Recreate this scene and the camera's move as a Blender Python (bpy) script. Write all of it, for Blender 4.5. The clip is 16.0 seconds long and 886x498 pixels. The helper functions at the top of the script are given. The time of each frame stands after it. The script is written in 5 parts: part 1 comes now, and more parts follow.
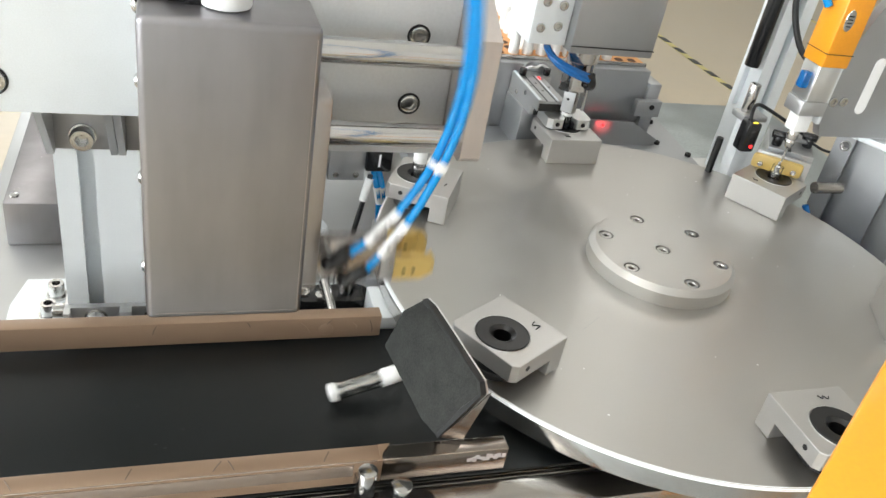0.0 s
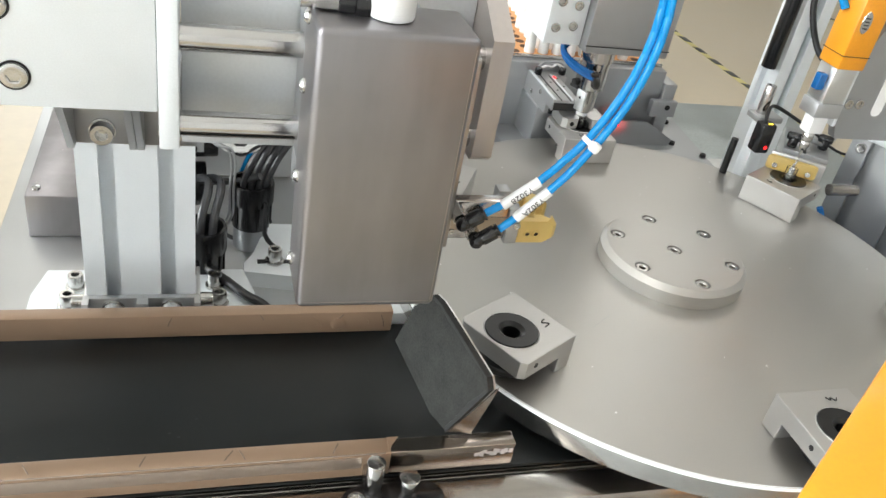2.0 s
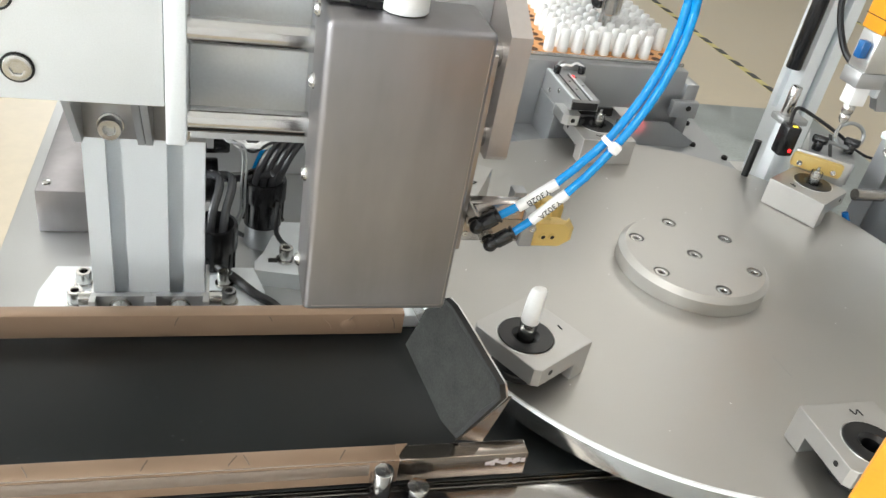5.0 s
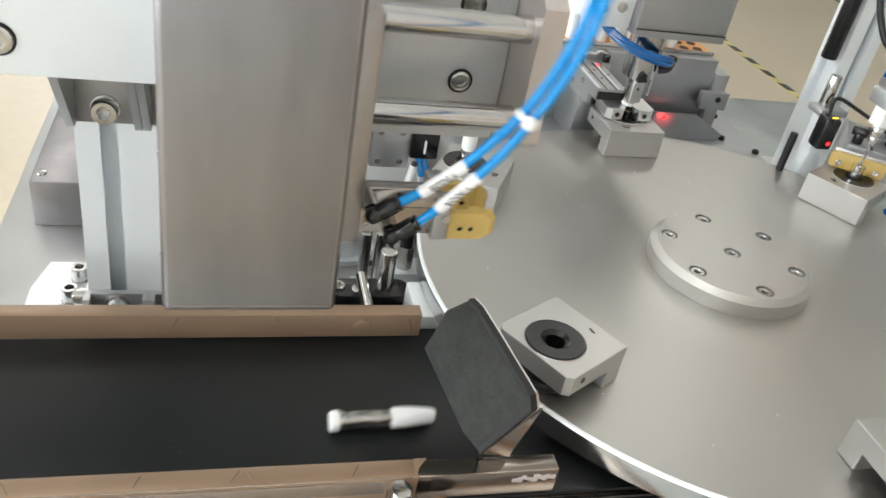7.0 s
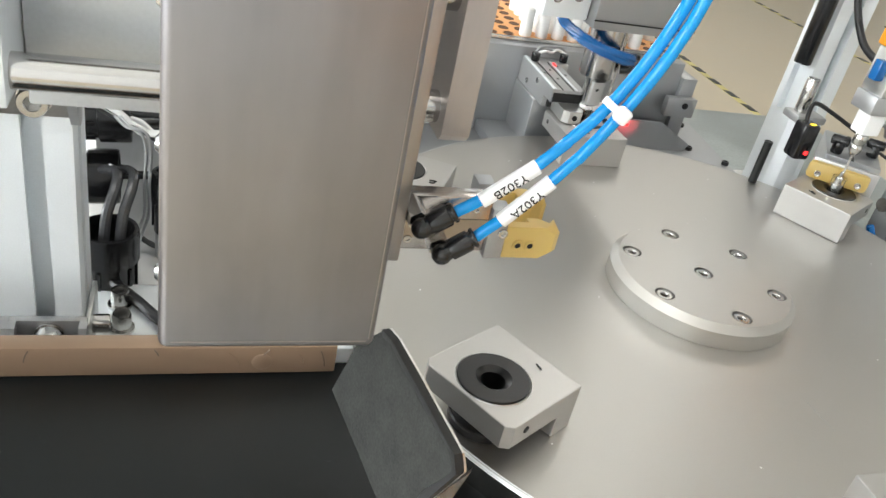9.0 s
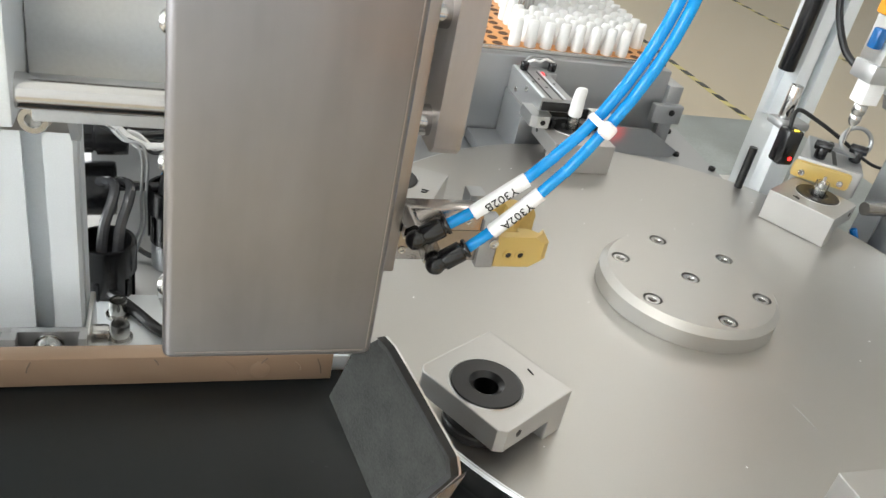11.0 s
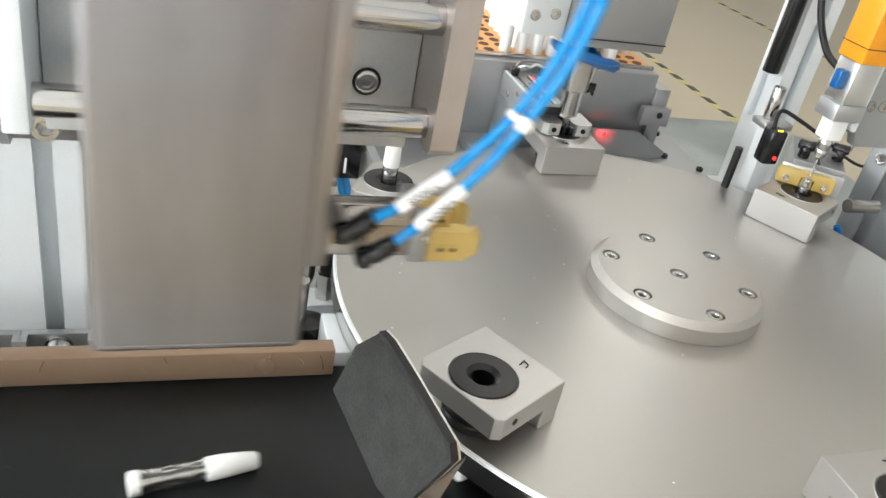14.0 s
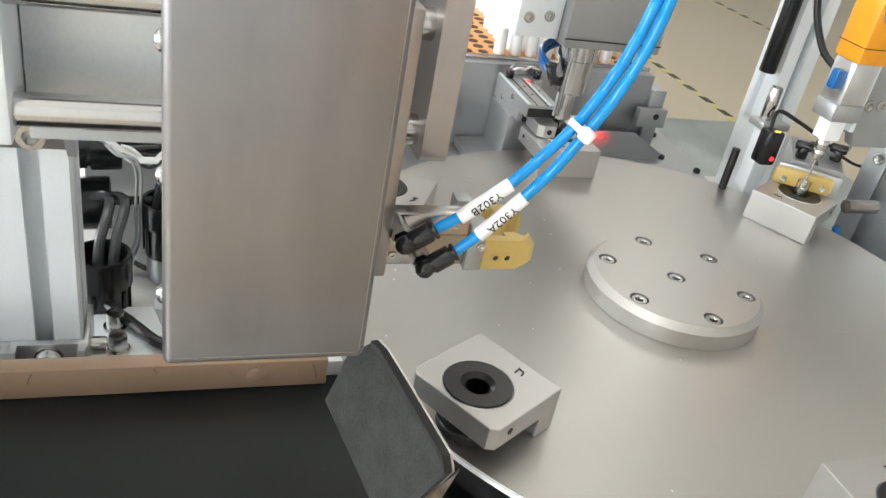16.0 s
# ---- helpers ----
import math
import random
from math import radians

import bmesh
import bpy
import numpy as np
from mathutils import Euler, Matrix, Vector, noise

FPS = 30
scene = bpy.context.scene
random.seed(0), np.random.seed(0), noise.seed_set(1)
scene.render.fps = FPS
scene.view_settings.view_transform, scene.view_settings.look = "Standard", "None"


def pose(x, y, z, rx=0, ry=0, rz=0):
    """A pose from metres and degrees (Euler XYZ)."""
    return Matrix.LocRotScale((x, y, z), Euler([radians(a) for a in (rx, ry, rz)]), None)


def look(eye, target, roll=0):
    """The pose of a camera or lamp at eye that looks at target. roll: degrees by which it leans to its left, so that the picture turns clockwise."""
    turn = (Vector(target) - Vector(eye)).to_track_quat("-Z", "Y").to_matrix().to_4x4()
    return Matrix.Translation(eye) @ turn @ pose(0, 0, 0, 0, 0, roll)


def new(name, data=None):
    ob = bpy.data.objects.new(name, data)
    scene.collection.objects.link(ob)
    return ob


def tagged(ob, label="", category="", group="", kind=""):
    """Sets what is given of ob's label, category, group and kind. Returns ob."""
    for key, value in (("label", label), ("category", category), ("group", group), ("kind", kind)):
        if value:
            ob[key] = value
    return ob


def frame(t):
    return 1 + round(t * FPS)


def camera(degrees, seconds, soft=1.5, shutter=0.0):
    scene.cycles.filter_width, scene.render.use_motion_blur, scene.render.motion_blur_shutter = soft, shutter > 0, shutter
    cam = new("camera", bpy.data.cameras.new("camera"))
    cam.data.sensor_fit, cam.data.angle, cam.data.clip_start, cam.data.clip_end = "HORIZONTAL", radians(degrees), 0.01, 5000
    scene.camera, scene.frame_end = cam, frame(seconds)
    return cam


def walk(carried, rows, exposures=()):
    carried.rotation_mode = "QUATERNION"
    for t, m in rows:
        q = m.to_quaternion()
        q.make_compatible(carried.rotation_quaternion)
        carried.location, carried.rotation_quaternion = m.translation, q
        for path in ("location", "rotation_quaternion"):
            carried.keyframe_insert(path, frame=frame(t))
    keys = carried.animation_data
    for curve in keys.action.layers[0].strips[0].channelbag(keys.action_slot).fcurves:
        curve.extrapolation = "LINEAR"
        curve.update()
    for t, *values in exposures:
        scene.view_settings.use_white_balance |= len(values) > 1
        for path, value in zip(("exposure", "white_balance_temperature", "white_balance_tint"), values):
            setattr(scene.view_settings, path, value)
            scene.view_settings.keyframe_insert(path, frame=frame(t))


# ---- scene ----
cam = camera(56.9, 16.0, shutter=0.5)
# seconds, eye, then yaw, pitch and roll in degrees
EYES = [
    (0.0, -0.3185, -0.4059, 0.2744, -21.31, -31.95, 10.98),
    (0.5, -0.3164, -0.4078, 0.2735, -20.88, -32.14, 11.04),
    (1.0, -0.3155, -0.4099, 0.2757, -20.60, -32.24, 11.03),
    (1.5, -0.3159, -0.4113, 0.2774, -20.30, -32.28, 11.06),
    (2.0, -0.3170, -0.4113, 0.2774, -19.96, -32.33, 11.03),
    (2.5, -0.3143, -0.4087, 0.2747, -19.65, -32.31, 10.98),
    (3.0, -0.3131, -0.4073, 0.2744, -19.41, -32.36, 11.00),
    (3.5, -0.3119, -0.4057, 0.2743, -19.21, -32.44, 11.05),
    (6.0, -0.3123, -0.3986, 0.2716, -18.28, -32.77, 11.11),
    (6.5, -0.3118, -0.3941, 0.2687, -18.09, -32.84, 11.08),
    (7.0, -0.3092, -0.3722, 0.2510, -18.02, -32.82, 11.11),
    (7.5, -0.3003, -0.3353, 0.2262, -18.24, -32.61, 11.14),
    (8.0, -0.2904, -0.3239, 0.2207, -18.98, -31.73, 11.48),
    (8.5, -0.2751, -0.3180, 0.2169, -20.08, -31.16, 12.46),
    (9.0, -0.2701, -0.3193, 0.2148, -20.35, -30.98, 12.54),
    (11.5, -0.2746, -0.3268, 0.2226, -21.04, -30.50, 12.29),
    (12.0, -0.2755, -0.3281, 0.2234, -21.09, -30.45, 12.25),
    (12.5, -0.2760, -0.3304, 0.2238, -21.17, -30.28, 12.04),
    (13.0, -0.2777, -0.3370, 0.2262, -21.25, -30.11, 11.89),
    (13.5, -0.2783, -0.3382, 0.2247, -21.44, -30.09, 11.94),
    (14.0, -0.2792, -0.3385, 0.2250, -21.36, -30.02, 11.72),
    (14.5, -0.2805, -0.3389, 0.2267, -21.22, -30.02, 11.57),
    (15.0, -0.2801, -0.3390, 0.2270, -21.15, -30.00, 11.39),
    (15.5, -0.2767, -0.3379, 0.2276, -21.17, -29.97, 11.27),
    (16.0, -0.2750, -0.3339, 0.2249, -21.39, -29.91, 11.20),
]


def eye_pose(x, y, z, yaw, pitch, roll):
    a, b = radians(yaw), radians(pitch)
    ahead = Vector((-math.sin(a) * math.cos(b), math.cos(a) * math.cos(b), math.sin(b)))
    return look((x, y, z), Vector((x, y, z)) + ahead, roll)


walk(cam, [(r[0], eye_pose(*r[1:])) for r in EYES],
     [(0.0, -0.02), (6.0, -0.08), (7.6, -0.10), (8.4, 0.08), (9.2, 0.13), (11.4, -0.02), (12.5, 0.02), (13.1, 0.12), (13.8, 0.12), (14.4, 0.04), (16.0, 0.04)])

# ---- light: a workshop with a window front and added, unseen ceiling panels ----
FLOOR_Z = -0.85
world = bpy.data.worlds.new("sky")
world.use_nodes = True
scene.world = world
wn = world.node_tree.nodes
sky = wn.new("ShaderNodeTexSky")
sky.sky_type, sky.sun_disc, sky.sun_elevation, sky.sun_rotation = "NISHITA", False, radians(40), radians(100)
world.node_tree.links.new(sky.outputs[0], wn["Background"].inputs[0])
wn["Background"].inputs[1].default_value = 0.1


def area_lamp(name, x, y, z, rx, ry, rz, sx, sy, watts, colour):
    data = bpy.data.lights.new(name, "AREA")
    data.shape, data.size, data.size_y, data.energy, data.color = "RECTANGLE", sx, sy, watts, colour
    ob = new(name, data)
    ob.matrix_basis = pose(x, y, z, rx, ry, rz)
    return ob


area_lamp("window_daylight", -2.9, -0.6, 0.75, 0, -90, 0, 1.9, 4.4, 150, (0.91, 0.962, 0.985))
area_lamp("rear_window_daylight", -0.6, 6.35, 0.7, -90, 0, 0, 2.8, 1.7, 42, (0.95, 0.98, 1.0))
for i, (lx, ly) in enumerate(((-1.2, -0.4), (1.2, -0.4), (-1.2, 2.4), (1.6, 2.4))):
    area_lamp("added_ceiling_lamp", lx, ly, 2.12, 0, 0, 0, 0.56, 1.16, 7, (1.0, 0.985, 0.96))

# the red beam of the sensor at the cap station, which falls on the lower guard
beam = bpy.data.lights.new("sensor_beam", "SPOT")
beam.energy, beam.color, beam.spot_size, beam.spot_blend, beam.shadow_soft_size = 0.05, (1.0, 0.05, 0.06), radians(60), 1.0, 0.001
new("sensor_beam", beam).matrix_basis = pose(0.070, 0.214, -0.016, 90, 0, 0)


# ---- materials ----
def nodes_of(name):
    m = bpy.data.materials.new(name)
    m.use_nodes = True
    return m, m.node_tree.nodes, m.node_tree.links, m.node_tree.nodes["Principled BSDF"]


def surface(name, colour, rough=0.5, metal=0.0, vary=0.12, grain=900.0, blotch=40.0, stretch=(1, 1, 1), bump=0.05, rough_vary=0.08, coat=0.0, spec=0.5, pieces=0.0):
    """Base colour varied at two scales, roughness that follows the grain, fine relief."""
    m, n, l, b = nodes_of(name)
    tc = n.new("ShaderNodeTexCoord")
    mp = n.new("ShaderNodeMapping")
    mp.inputs["Scale"].default_value = stretch
    l.new(tc.outputs["Object"], mp.inputs["Vector"])
    fine, wide = n.new("ShaderNodeTexNoise"), n.new("ShaderNodeTexNoise")
    fine.inputs["Scale"].default_value, fine.inputs["Detail"].default_value = grain, 3
    wide.inputs["Scale"].default_value, wide.inputs["Detail"].default_value = blotch, 4
    l.new(mp.outputs[0], fine.inputs["Vector"])
    l.new(tc.outputs["Object"], wide.inputs["Vector"])
    mix = n.new("ShaderNodeMath")
    mix.operation = "ADD"
    l.new(fine.outputs["Fac"], mix.inputs[0])
    l.new(wide.outputs["Fac"], mix.inputs[1])
    ramp = n.new("ShaderNodeMapRange")
    ramp.inputs["From Min"].default_value, ramp.inputs["From Max"].default_value = 0.7, 1.3
    ramp.inputs["To Min"].default_value, ramp.inputs["To Max"].default_value = 1 - vary, 1 + vary
    l.new(mix.outputs[0], ramp.inputs["Value"])
    hsv = n.new("ShaderNodeHueSaturation")
    hsv.inputs["Color"].default_value = (*colour, 1)
    if pieces:
        info, pm, add = n.new("ShaderNodeObjectInfo"), n.new("ShaderNodeMapRange"), n.new("ShaderNodeMath")
        pm.inputs["To Min"].default_value, pm.inputs["To Max"].default_value = 1 - pieces, 1 + pieces
        l.new(info.outputs["Random"], pm.inputs["Value"])
        add.operation = "MULTIPLY"
        l.new(ramp.outputs[0], add.inputs[0])
        l.new(pm.outputs[0], add.inputs[1])
        l.new(add.outputs[0], hsv.inputs["Value"])
    else:
        l.new(ramp.outputs[0], hsv.inputs["Value"])
    l.new(hsv.outputs[0], b.inputs["Base Color"])
    rr = n.new("ShaderNodeMapRange")
    rr.inputs["From Min"].default_value, rr.inputs["From Max"].default_value = 0.7, 1.3
    rr.inputs["To Min"].default_value, rr.inputs["To Max"].default_value = max(0.02, rough - rough_vary), rough + rough_vary
    l.new(mix.outputs[0], rr.inputs["Value"])
    l.new(rr.outputs[0], b.inputs["Roughness"])
    b.inputs["Metallic"].default_value = metal
    b.inputs["Coat Weight"].default_value = coat
    b.inputs["Specular IOR Level"].default_value = spec
    if bump:
        bp = n.new("ShaderNodeBump")
        bp.inputs["Strength"].default_value, bp.inputs["Distance"].default_value = bump, 0.0005
        l.new(fine.outputs["Fac"], bp.inputs["Height"])
        l.new(bp.outputs[0], b.inputs["Normal"])
    return m


M_DISC = surface("blasted_aluminium", (0.485, 0.473, 0.450), 0.42, 1.0, 0.035, 2500, 9, bump=0.05, rough_vary=0.05)
M_BLOCK = surface("satin_anodised_block", (0.50, 0.49, 0.475), 0.40, 0.86, 0.025, 1200, 30, bump=0.0, rough_vary=0.04)
M_ALU = surface("machined_aluminium", (0.72, 0.72, 0.71), 0.36, 1.0, 0.07, 1800, 60, (1, 1, 6), bump=0.06)
M_ANOD = surface("clear_anodised_aluminium", (0.83, 0.865, 0.885), 0.45, 0.3, 0.04, 1500, 25, bump=0.04)
M_GREY = surface("grey_anodised_aluminium", (0.40, 0.41, 0.42), 0.42, 0.85, 0.06, 1500, 40, bump=0.05)
M_CHROME = surface("ground_steel", (0.53, 0.52, 0.51), 0.16, 1.0, 0.05, 900, 50, (0.3, 8, 8), bump=0.0, rough_vary=0.03)
M_MID = surface("plate_aluminium", (0.50, 0.505, 0.51), 0.40, 0.8, 0.05, 1500, 30, bump=0.04)
M_STEEL = surface("plain_steel", (0.52, 0.515, 0.50), 0.20, 1.0, 0.05, 300, 90, bump=0.0, rough_vary=0.05)
M_RAILEND = surface("bare_rail_steel", (0.33, 0.285, 0.25), 0.20, 1.0, 0.10, 120, 60, (0.3, 1, 1), bump=0.0, rough_vary=0.05)
M_BAR = surface("slide_bar_steel", (0.36, 0.335, 0.32), 0.35, 0.95, 0.06, 300, 40, (1, 1, 0.2), bump=0.0, rough_vary=0.05)
M_BODY = surface("gripper_steel", (0.42, 0.39, 0.37), 0.20, 1.0, 0.06, 300, 60, bump=0.0, rough_vary=0.05)
M_BACK = surface("pale_plate", (0.62, 0.635, 0.645), 0.42, 0.5, 0.05, 600, 30, bump=0.0, rough_vary=0.05)
M_RIM = surface("turned_rim", (0.55, 0.55, 0.545), 0.20, 1.0, 0.06, 200, 30, bump=0.0, rough_vary=0.06)
M_GLUE = surface("dried_glue", (0.45, 0.40, 0.385), 0.5, 0.0, 0.12, 400, 60, bump=0.0)
M_DARKSTEEL = surface("polished_frame_steel", (0.40, 0.375, 0.35), 0.20, 1.0, 0.10, 60, 25, (0.25, 6, 6), bump=0.0, rough_vary=0.06)
M_FILMGREY = surface("hazy_pink_film", (0.50, 0.455, 0.43), 0.36, 0.55, 0.05, 300, 25, (1, 1, 0.3), bump=0.0, rough_vary=0.06)
M_BLACKOX_AND_SHADE = surface("black_oxide_and_hole_shade", (0.03, 0.03, 0.03), 0.4, 0.6, 0.2, 1500, 90)
M_TABLE = surface("satin_steel_table", (0.50, 0.505, 0.50), 0.37, 0.9, 0.08, 900, 12, (1, 6, 1), bump=0.04)
M_GALV = surface("galvanised_sheet", (0.40, 0.44, 0.44), 0.36, 0.9, 0.16, 300, 30, bump=0.05)
M_BELT = surface("black_belt_rubber", (0.0050, 0.0068, 0.0071), 0.49, 0.0, 0.4, 2600, 16, bump=0.10, rough_vary=0.10, spec=0.36)
M_FILM = surface("brown_protective_film", (0.285, 0.192, 0.128), 0.33, 0.35, 0.04, 90, 14, (0.3, 1, 1), bump=0.0, rough_vary=0.03)
M_TAPE_AND_HIGHLIGHT = surface("clear_tape_and_highlight", (0.33, 0.265, 0.215), 0.20, 0.5, 0.06, 300, 40, bump=0.0, rough_vary=0.05)
M_FOAM = surface("dark_grey_foam", (0.0275, 0.0285, 0.0265), 0.92, 0.0, 0.45, 900, 110, bump=0.6, spec=0.3)
M_BLACK = surface("black_moulded_plastic", (0.010, 0.010, 0.011), 0.21, 0.0, 0.2, 400, 60, bump=0.0, rough_vary=0.05)
M_PAD = surface("black_acetal", (0.005, 0.005, 0.0055), 0.33, 0.0, 0.25, 2500, 50, bump=0.03, rough_vary=0.04, spec=0.45)
M_CABLE = surface("black_cable_sheath", (0.011, 0.011, 0.012), 0.36, 0.0, 0.2, 1500, 60, bump=0.04, rough_vary=0.07)
M_GREYCABLE = surface("grey_cable_sheath", (0.055, 0.056, 0.06), 0.21, 0.0, 0.15, 600, 60, bump=0.0, rough_vary=0.05)
M_BLUE = surface("blue_polyurethane_tube", (0.004, 0.25, 0.62), 0.20, 0.0, 0.08, 300, 40, bump=0.0, rough_vary=0.05, spec=0.4)
M_NAVY = surface("dark_blue_tube", (0.006, 0.105, 0.33), 0.20, 0.0, 0.10, 300, 40, bump=0.0, rough_vary=0.05)
M_LABEL = surface("white_label_sleeve", (0.80, 0.80, 0.80), 0.45, 0.0, 0.03, 1200, 60, bump=0.02)
M_INK = surface("black_ink", (0.01, 0.01, 0.01), 0.6, 0.0, 0.1, 900, 60, bump=0.0)
M_WHITE = surface("white_plastic", (0.82, 0.82, 0.81), 0.38, 0.0, 0.03, 900, 60, bump=0.02)
M_ORANGE = surface("orange_paint", (0.78, 0.31, 0.012), 0.38, 0.0, 0.05, 600, 20, bump=0.05, coat=0.2)
M_TRAY = surface("orange_brown_tray", (0.70, 0.34, 0.13), 0.5, 0.0, 0.10, 700, 25, bump=0.04)
M_HOLE_SHADE = surface("painted_hole_shade", (0.09, 0.035, 0.012), 0.7, 0.0, 0.1, 700, 25, bump=0.0)
M_FLOOR = surface("beige_epoxy_floor", (0.50, 0.43, 0.32), 0.38, 0.0, 0.06, 30, 1.2, bump=0.03)
M_WALL = surface("white_wall_paint", (0.77, 0.775, 0.77), 0.75, 0.0, 0.03, 60, 1.0, bump=0.03)
M_YELLOW = surface("yellow_floor_tape", (0.60, 0.53, 0.22), 0.5, 0.0, 0.10, 60, 8, bump=0.0)
M_TAPEBLACK = surface("black_floor_tape", (0.03, 0.03, 0.03), 0.5, 0.0, 0.10, 60, 8, bump=0.0)


def stainless():
    """Cold-rolled sheet: long soft streaks down the sheet, cloudy handling marks, tiny bright specks."""
    m, n, l, b = nodes_of("stainless_sheet")
    tc = n.new("ShaderNodeTexCoord")

    def noise_of(scale, detail, stretch):
        mp, tex = n.new("ShaderNodeMapping"), n.new("ShaderNodeTexNoise")
        mp.inputs["Scale"].default_value = stretch
        tex.inputs["Scale"].default_value, tex.inputs["Detail"].default_value = scale, detail
        l.new(tc.outputs["Object"], mp.inputs["Vector"])
        l.new(mp.outputs[0], tex.inputs["Vector"])
        return tex.outputs["Fac"]

    def mapped(value, f0, f1, t0, t1):
        r = n.new("ShaderNodeMapRange")
        r.inputs["From Min"].default_value, r.inputs["From Max"].default_value = f0, f1
        r.inputs["To Min"].default_value, r.inputs["To Max"].default_value = t0, t1
        l.new(value, r.inputs["Value"])
        return r.outputs[0]

    def both(u, v, how):
        k = n.new("ShaderNodeMath")
        k.operation = how
        l.new(u, k.inputs[0])
        l.new(v, k.inputs[1])
        return k.outputs[0]

    streak, cloud, grain, speck = noise_of(48, 3, (1, 1, 0.10)), noise_of(22, 4, (1, 1, 0.55)), noise_of(500, 2, (1, 1, 0.10)), noise_of(520, 0, (1, 1, 1))
    tone = both(mapped(streak, 0.2, 0.8, 0.86, 1.14), mapped(cloud, 0.25, 0.75, 0.80, 1.20), "MULTIPLY")
    tone = both(tone, mapped(grain, 0.1, 0.9, 0.98, 1.02), "MULTIPLY")
    hsv, mix = n.new("ShaderNodeHueSaturation"), n.new("ShaderNodeMix")
    hsv.inputs["Color"].default_value = (0.262, 0.252, 0.262, 1)
    l.new(tone, hsv.inputs["Value"])
    mix.data_type = "RGBA"
    mix.inputs[7].default_value = (0.62, 0.60, 0.58, 1)
    l.new(mapped(speck, 0.885, 0.91, 0.0, 1.0), mix.inputs[0])
    l.new(hsv.outputs[0], mix.inputs[6])
    l.new(mix.outputs[2], b.inputs["Base Color"])
    l.new(both(mapped(streak, 0.1, 0.9, 0.29, 0.37), mapped(cloud, 0.1, 0.9, 0.0, 0.07), "ADD"), b.inputs["Roughness"])
    b.inputs["Metallic"].default_value = 1.0
    return m


def amber_resin():
    m, n, l, b = nodes_of("amber_polyurethane")
    b.inputs["Base Color"].default_value = (0.84, 0.63, 0.22, 1)
    b.inputs["Roughness"].default_value = 0.28
    b.inputs["Transmission Weight"].default_value = 0.6
    b.inputs["IOR"].default_value = 1.45
    noise_t, rr = n.new("ShaderNodeTexNoise"), n.new("ShaderNodeMapRange")
    noise_t.inputs["Scale"].default_value = 180
    rr.inputs["To Min"].default_value, rr.inputs["To Max"].default_value = 0.30, 0.46
    l.new(noise_t.outputs["Fac"], rr.inputs["Value"])
    l.new(rr.outputs[0], b.inputs["Roughness"])
    return m


def clear_glass():
    m, n, l, b = nodes_of("clear_glass")
    b.inputs["Base Color"].default_value = (0.96, 0.97, 0.97, 1)
    b.inputs["Roughness"].default_value = 0.03
    b.inputs["Transmission Weight"].default_value = 1.0
    b.inputs["IOR"].default_value = 1.42
    return m


def glow(name, colour, power):
    m, n, l, b = nodes_of(name)
    b.inputs["Base Color"].default_value = (*colour, 1)
    b.inputs["Emission Color"].default_value = (*colour, 1)
    b.inputs["Emission Strength"].default_value = power
    return m


M_AMBER, M_GLASS, M_STAIN = amber_resin(), clear_glass(), stainless()
M_RED, M_GREENLED = glow("red_led_and_spot_glow", (1.0, 0.02, 0.02), 3.0), glow("amber_led", (1.0, 0.75, 0.05), 2.0)
M_PANEL = glow("added_panel_glow", (1.0, 0.97, 0.92), 1.8)
M_PANE = glow("daylit_pane", (0.95, 0.98, 1.0), 2.5)


# ---- mesh helpers ----
def smooth(bm, angle=35):
    bmesh.ops.recalc_face_normals(bm, faces=bm.faces)
    bm.normal_update()
    for f in bm.faces:
        f.smooth = True
    for e in bm.edges:
        if len(e.link_faces) == 2 and e.calc_face_angle(0) > radians(angle):
            e.smooth = False
    return bm


def add_box(bm, x0, x1, y0, y1, z0, z1, bevel=0.0, seg=2, m=None):
    geo = bmesh.ops.create_cube(bm, size=1)
    vs = geo["verts"]
    mat = Matrix.Translation(((x0 + x1) / 2, (y0 + y1) / 2, (z0 + z1) / 2)) @ Matrix.Diagonal((x1 - x0, y1 - y0, z1 - z0, 1))
    bmesh.ops.transform(bm, matrix=(m @ mat) if m else mat, verts=vs)
    if bevel:
        es = list({e for v in vs for e in v.link_edges})
        bmesh.ops.bevel(bm, geom=es, offset=bevel, segments=seg, affect="EDGES", profile=0.5)
    return bm


def add_cyl(bm, p0, p1, r0, r1=None, seg=24, bevel=0.0, cap=True):
    p0, p1 = Vector(p0), Vector(p1)
    r1 = r0 if r1 is None else r1
    axis = p1 - p0
    rot = axis.to_track_quat("Z", "Y").to_matrix().to_4x4()
    geo = bmesh.ops.create_cone(bm, cap_ends=cap, segments=seg, radius1=r0, radius2=r1, depth=axis.length)
    vs = geo["verts"]
    if bevel:
        es = [e for e in {e for v in vs for e in v.link_edges} if any(len(f.verts) > 4 for f in e.link_faces)]
        res = bmesh.ops.bevel(bm, geom=es, offset=bevel, segments=2, affect="EDGES", profile=0.5)
        vs = list({v for v in res["verts"]} | {v for v in vs if v.is_valid})
    bmesh.ops.transform(bm, matrix=Matrix.Translation((p0 + p1) / 2) @ rot, verts=vs)
    return bm


def add_lathe(bm, profile, seg=28, m=None, close=True):
    """Turn rows of (radius, height) round z."""
    rings = []
    for r, z in profile:
        ring = []
        for k in range(seg):
            a = 2 * math.pi * k / seg
            p = Vector((r * math.cos(a), r * math.sin(a), z))
            ring.append(bm.verts.new(m @ p if m else p))
        rings.append(ring)
    for a, b in zip(rings, rings[1:]):
        for k in range(seg):
            bm.faces.new((a[k], a[(k + 1) % seg], b[(k + 1) % seg], b[k]))
    if close:
        bm.faces.new(list(reversed(rings[0])))
        bm.faces.new(rings[-1])
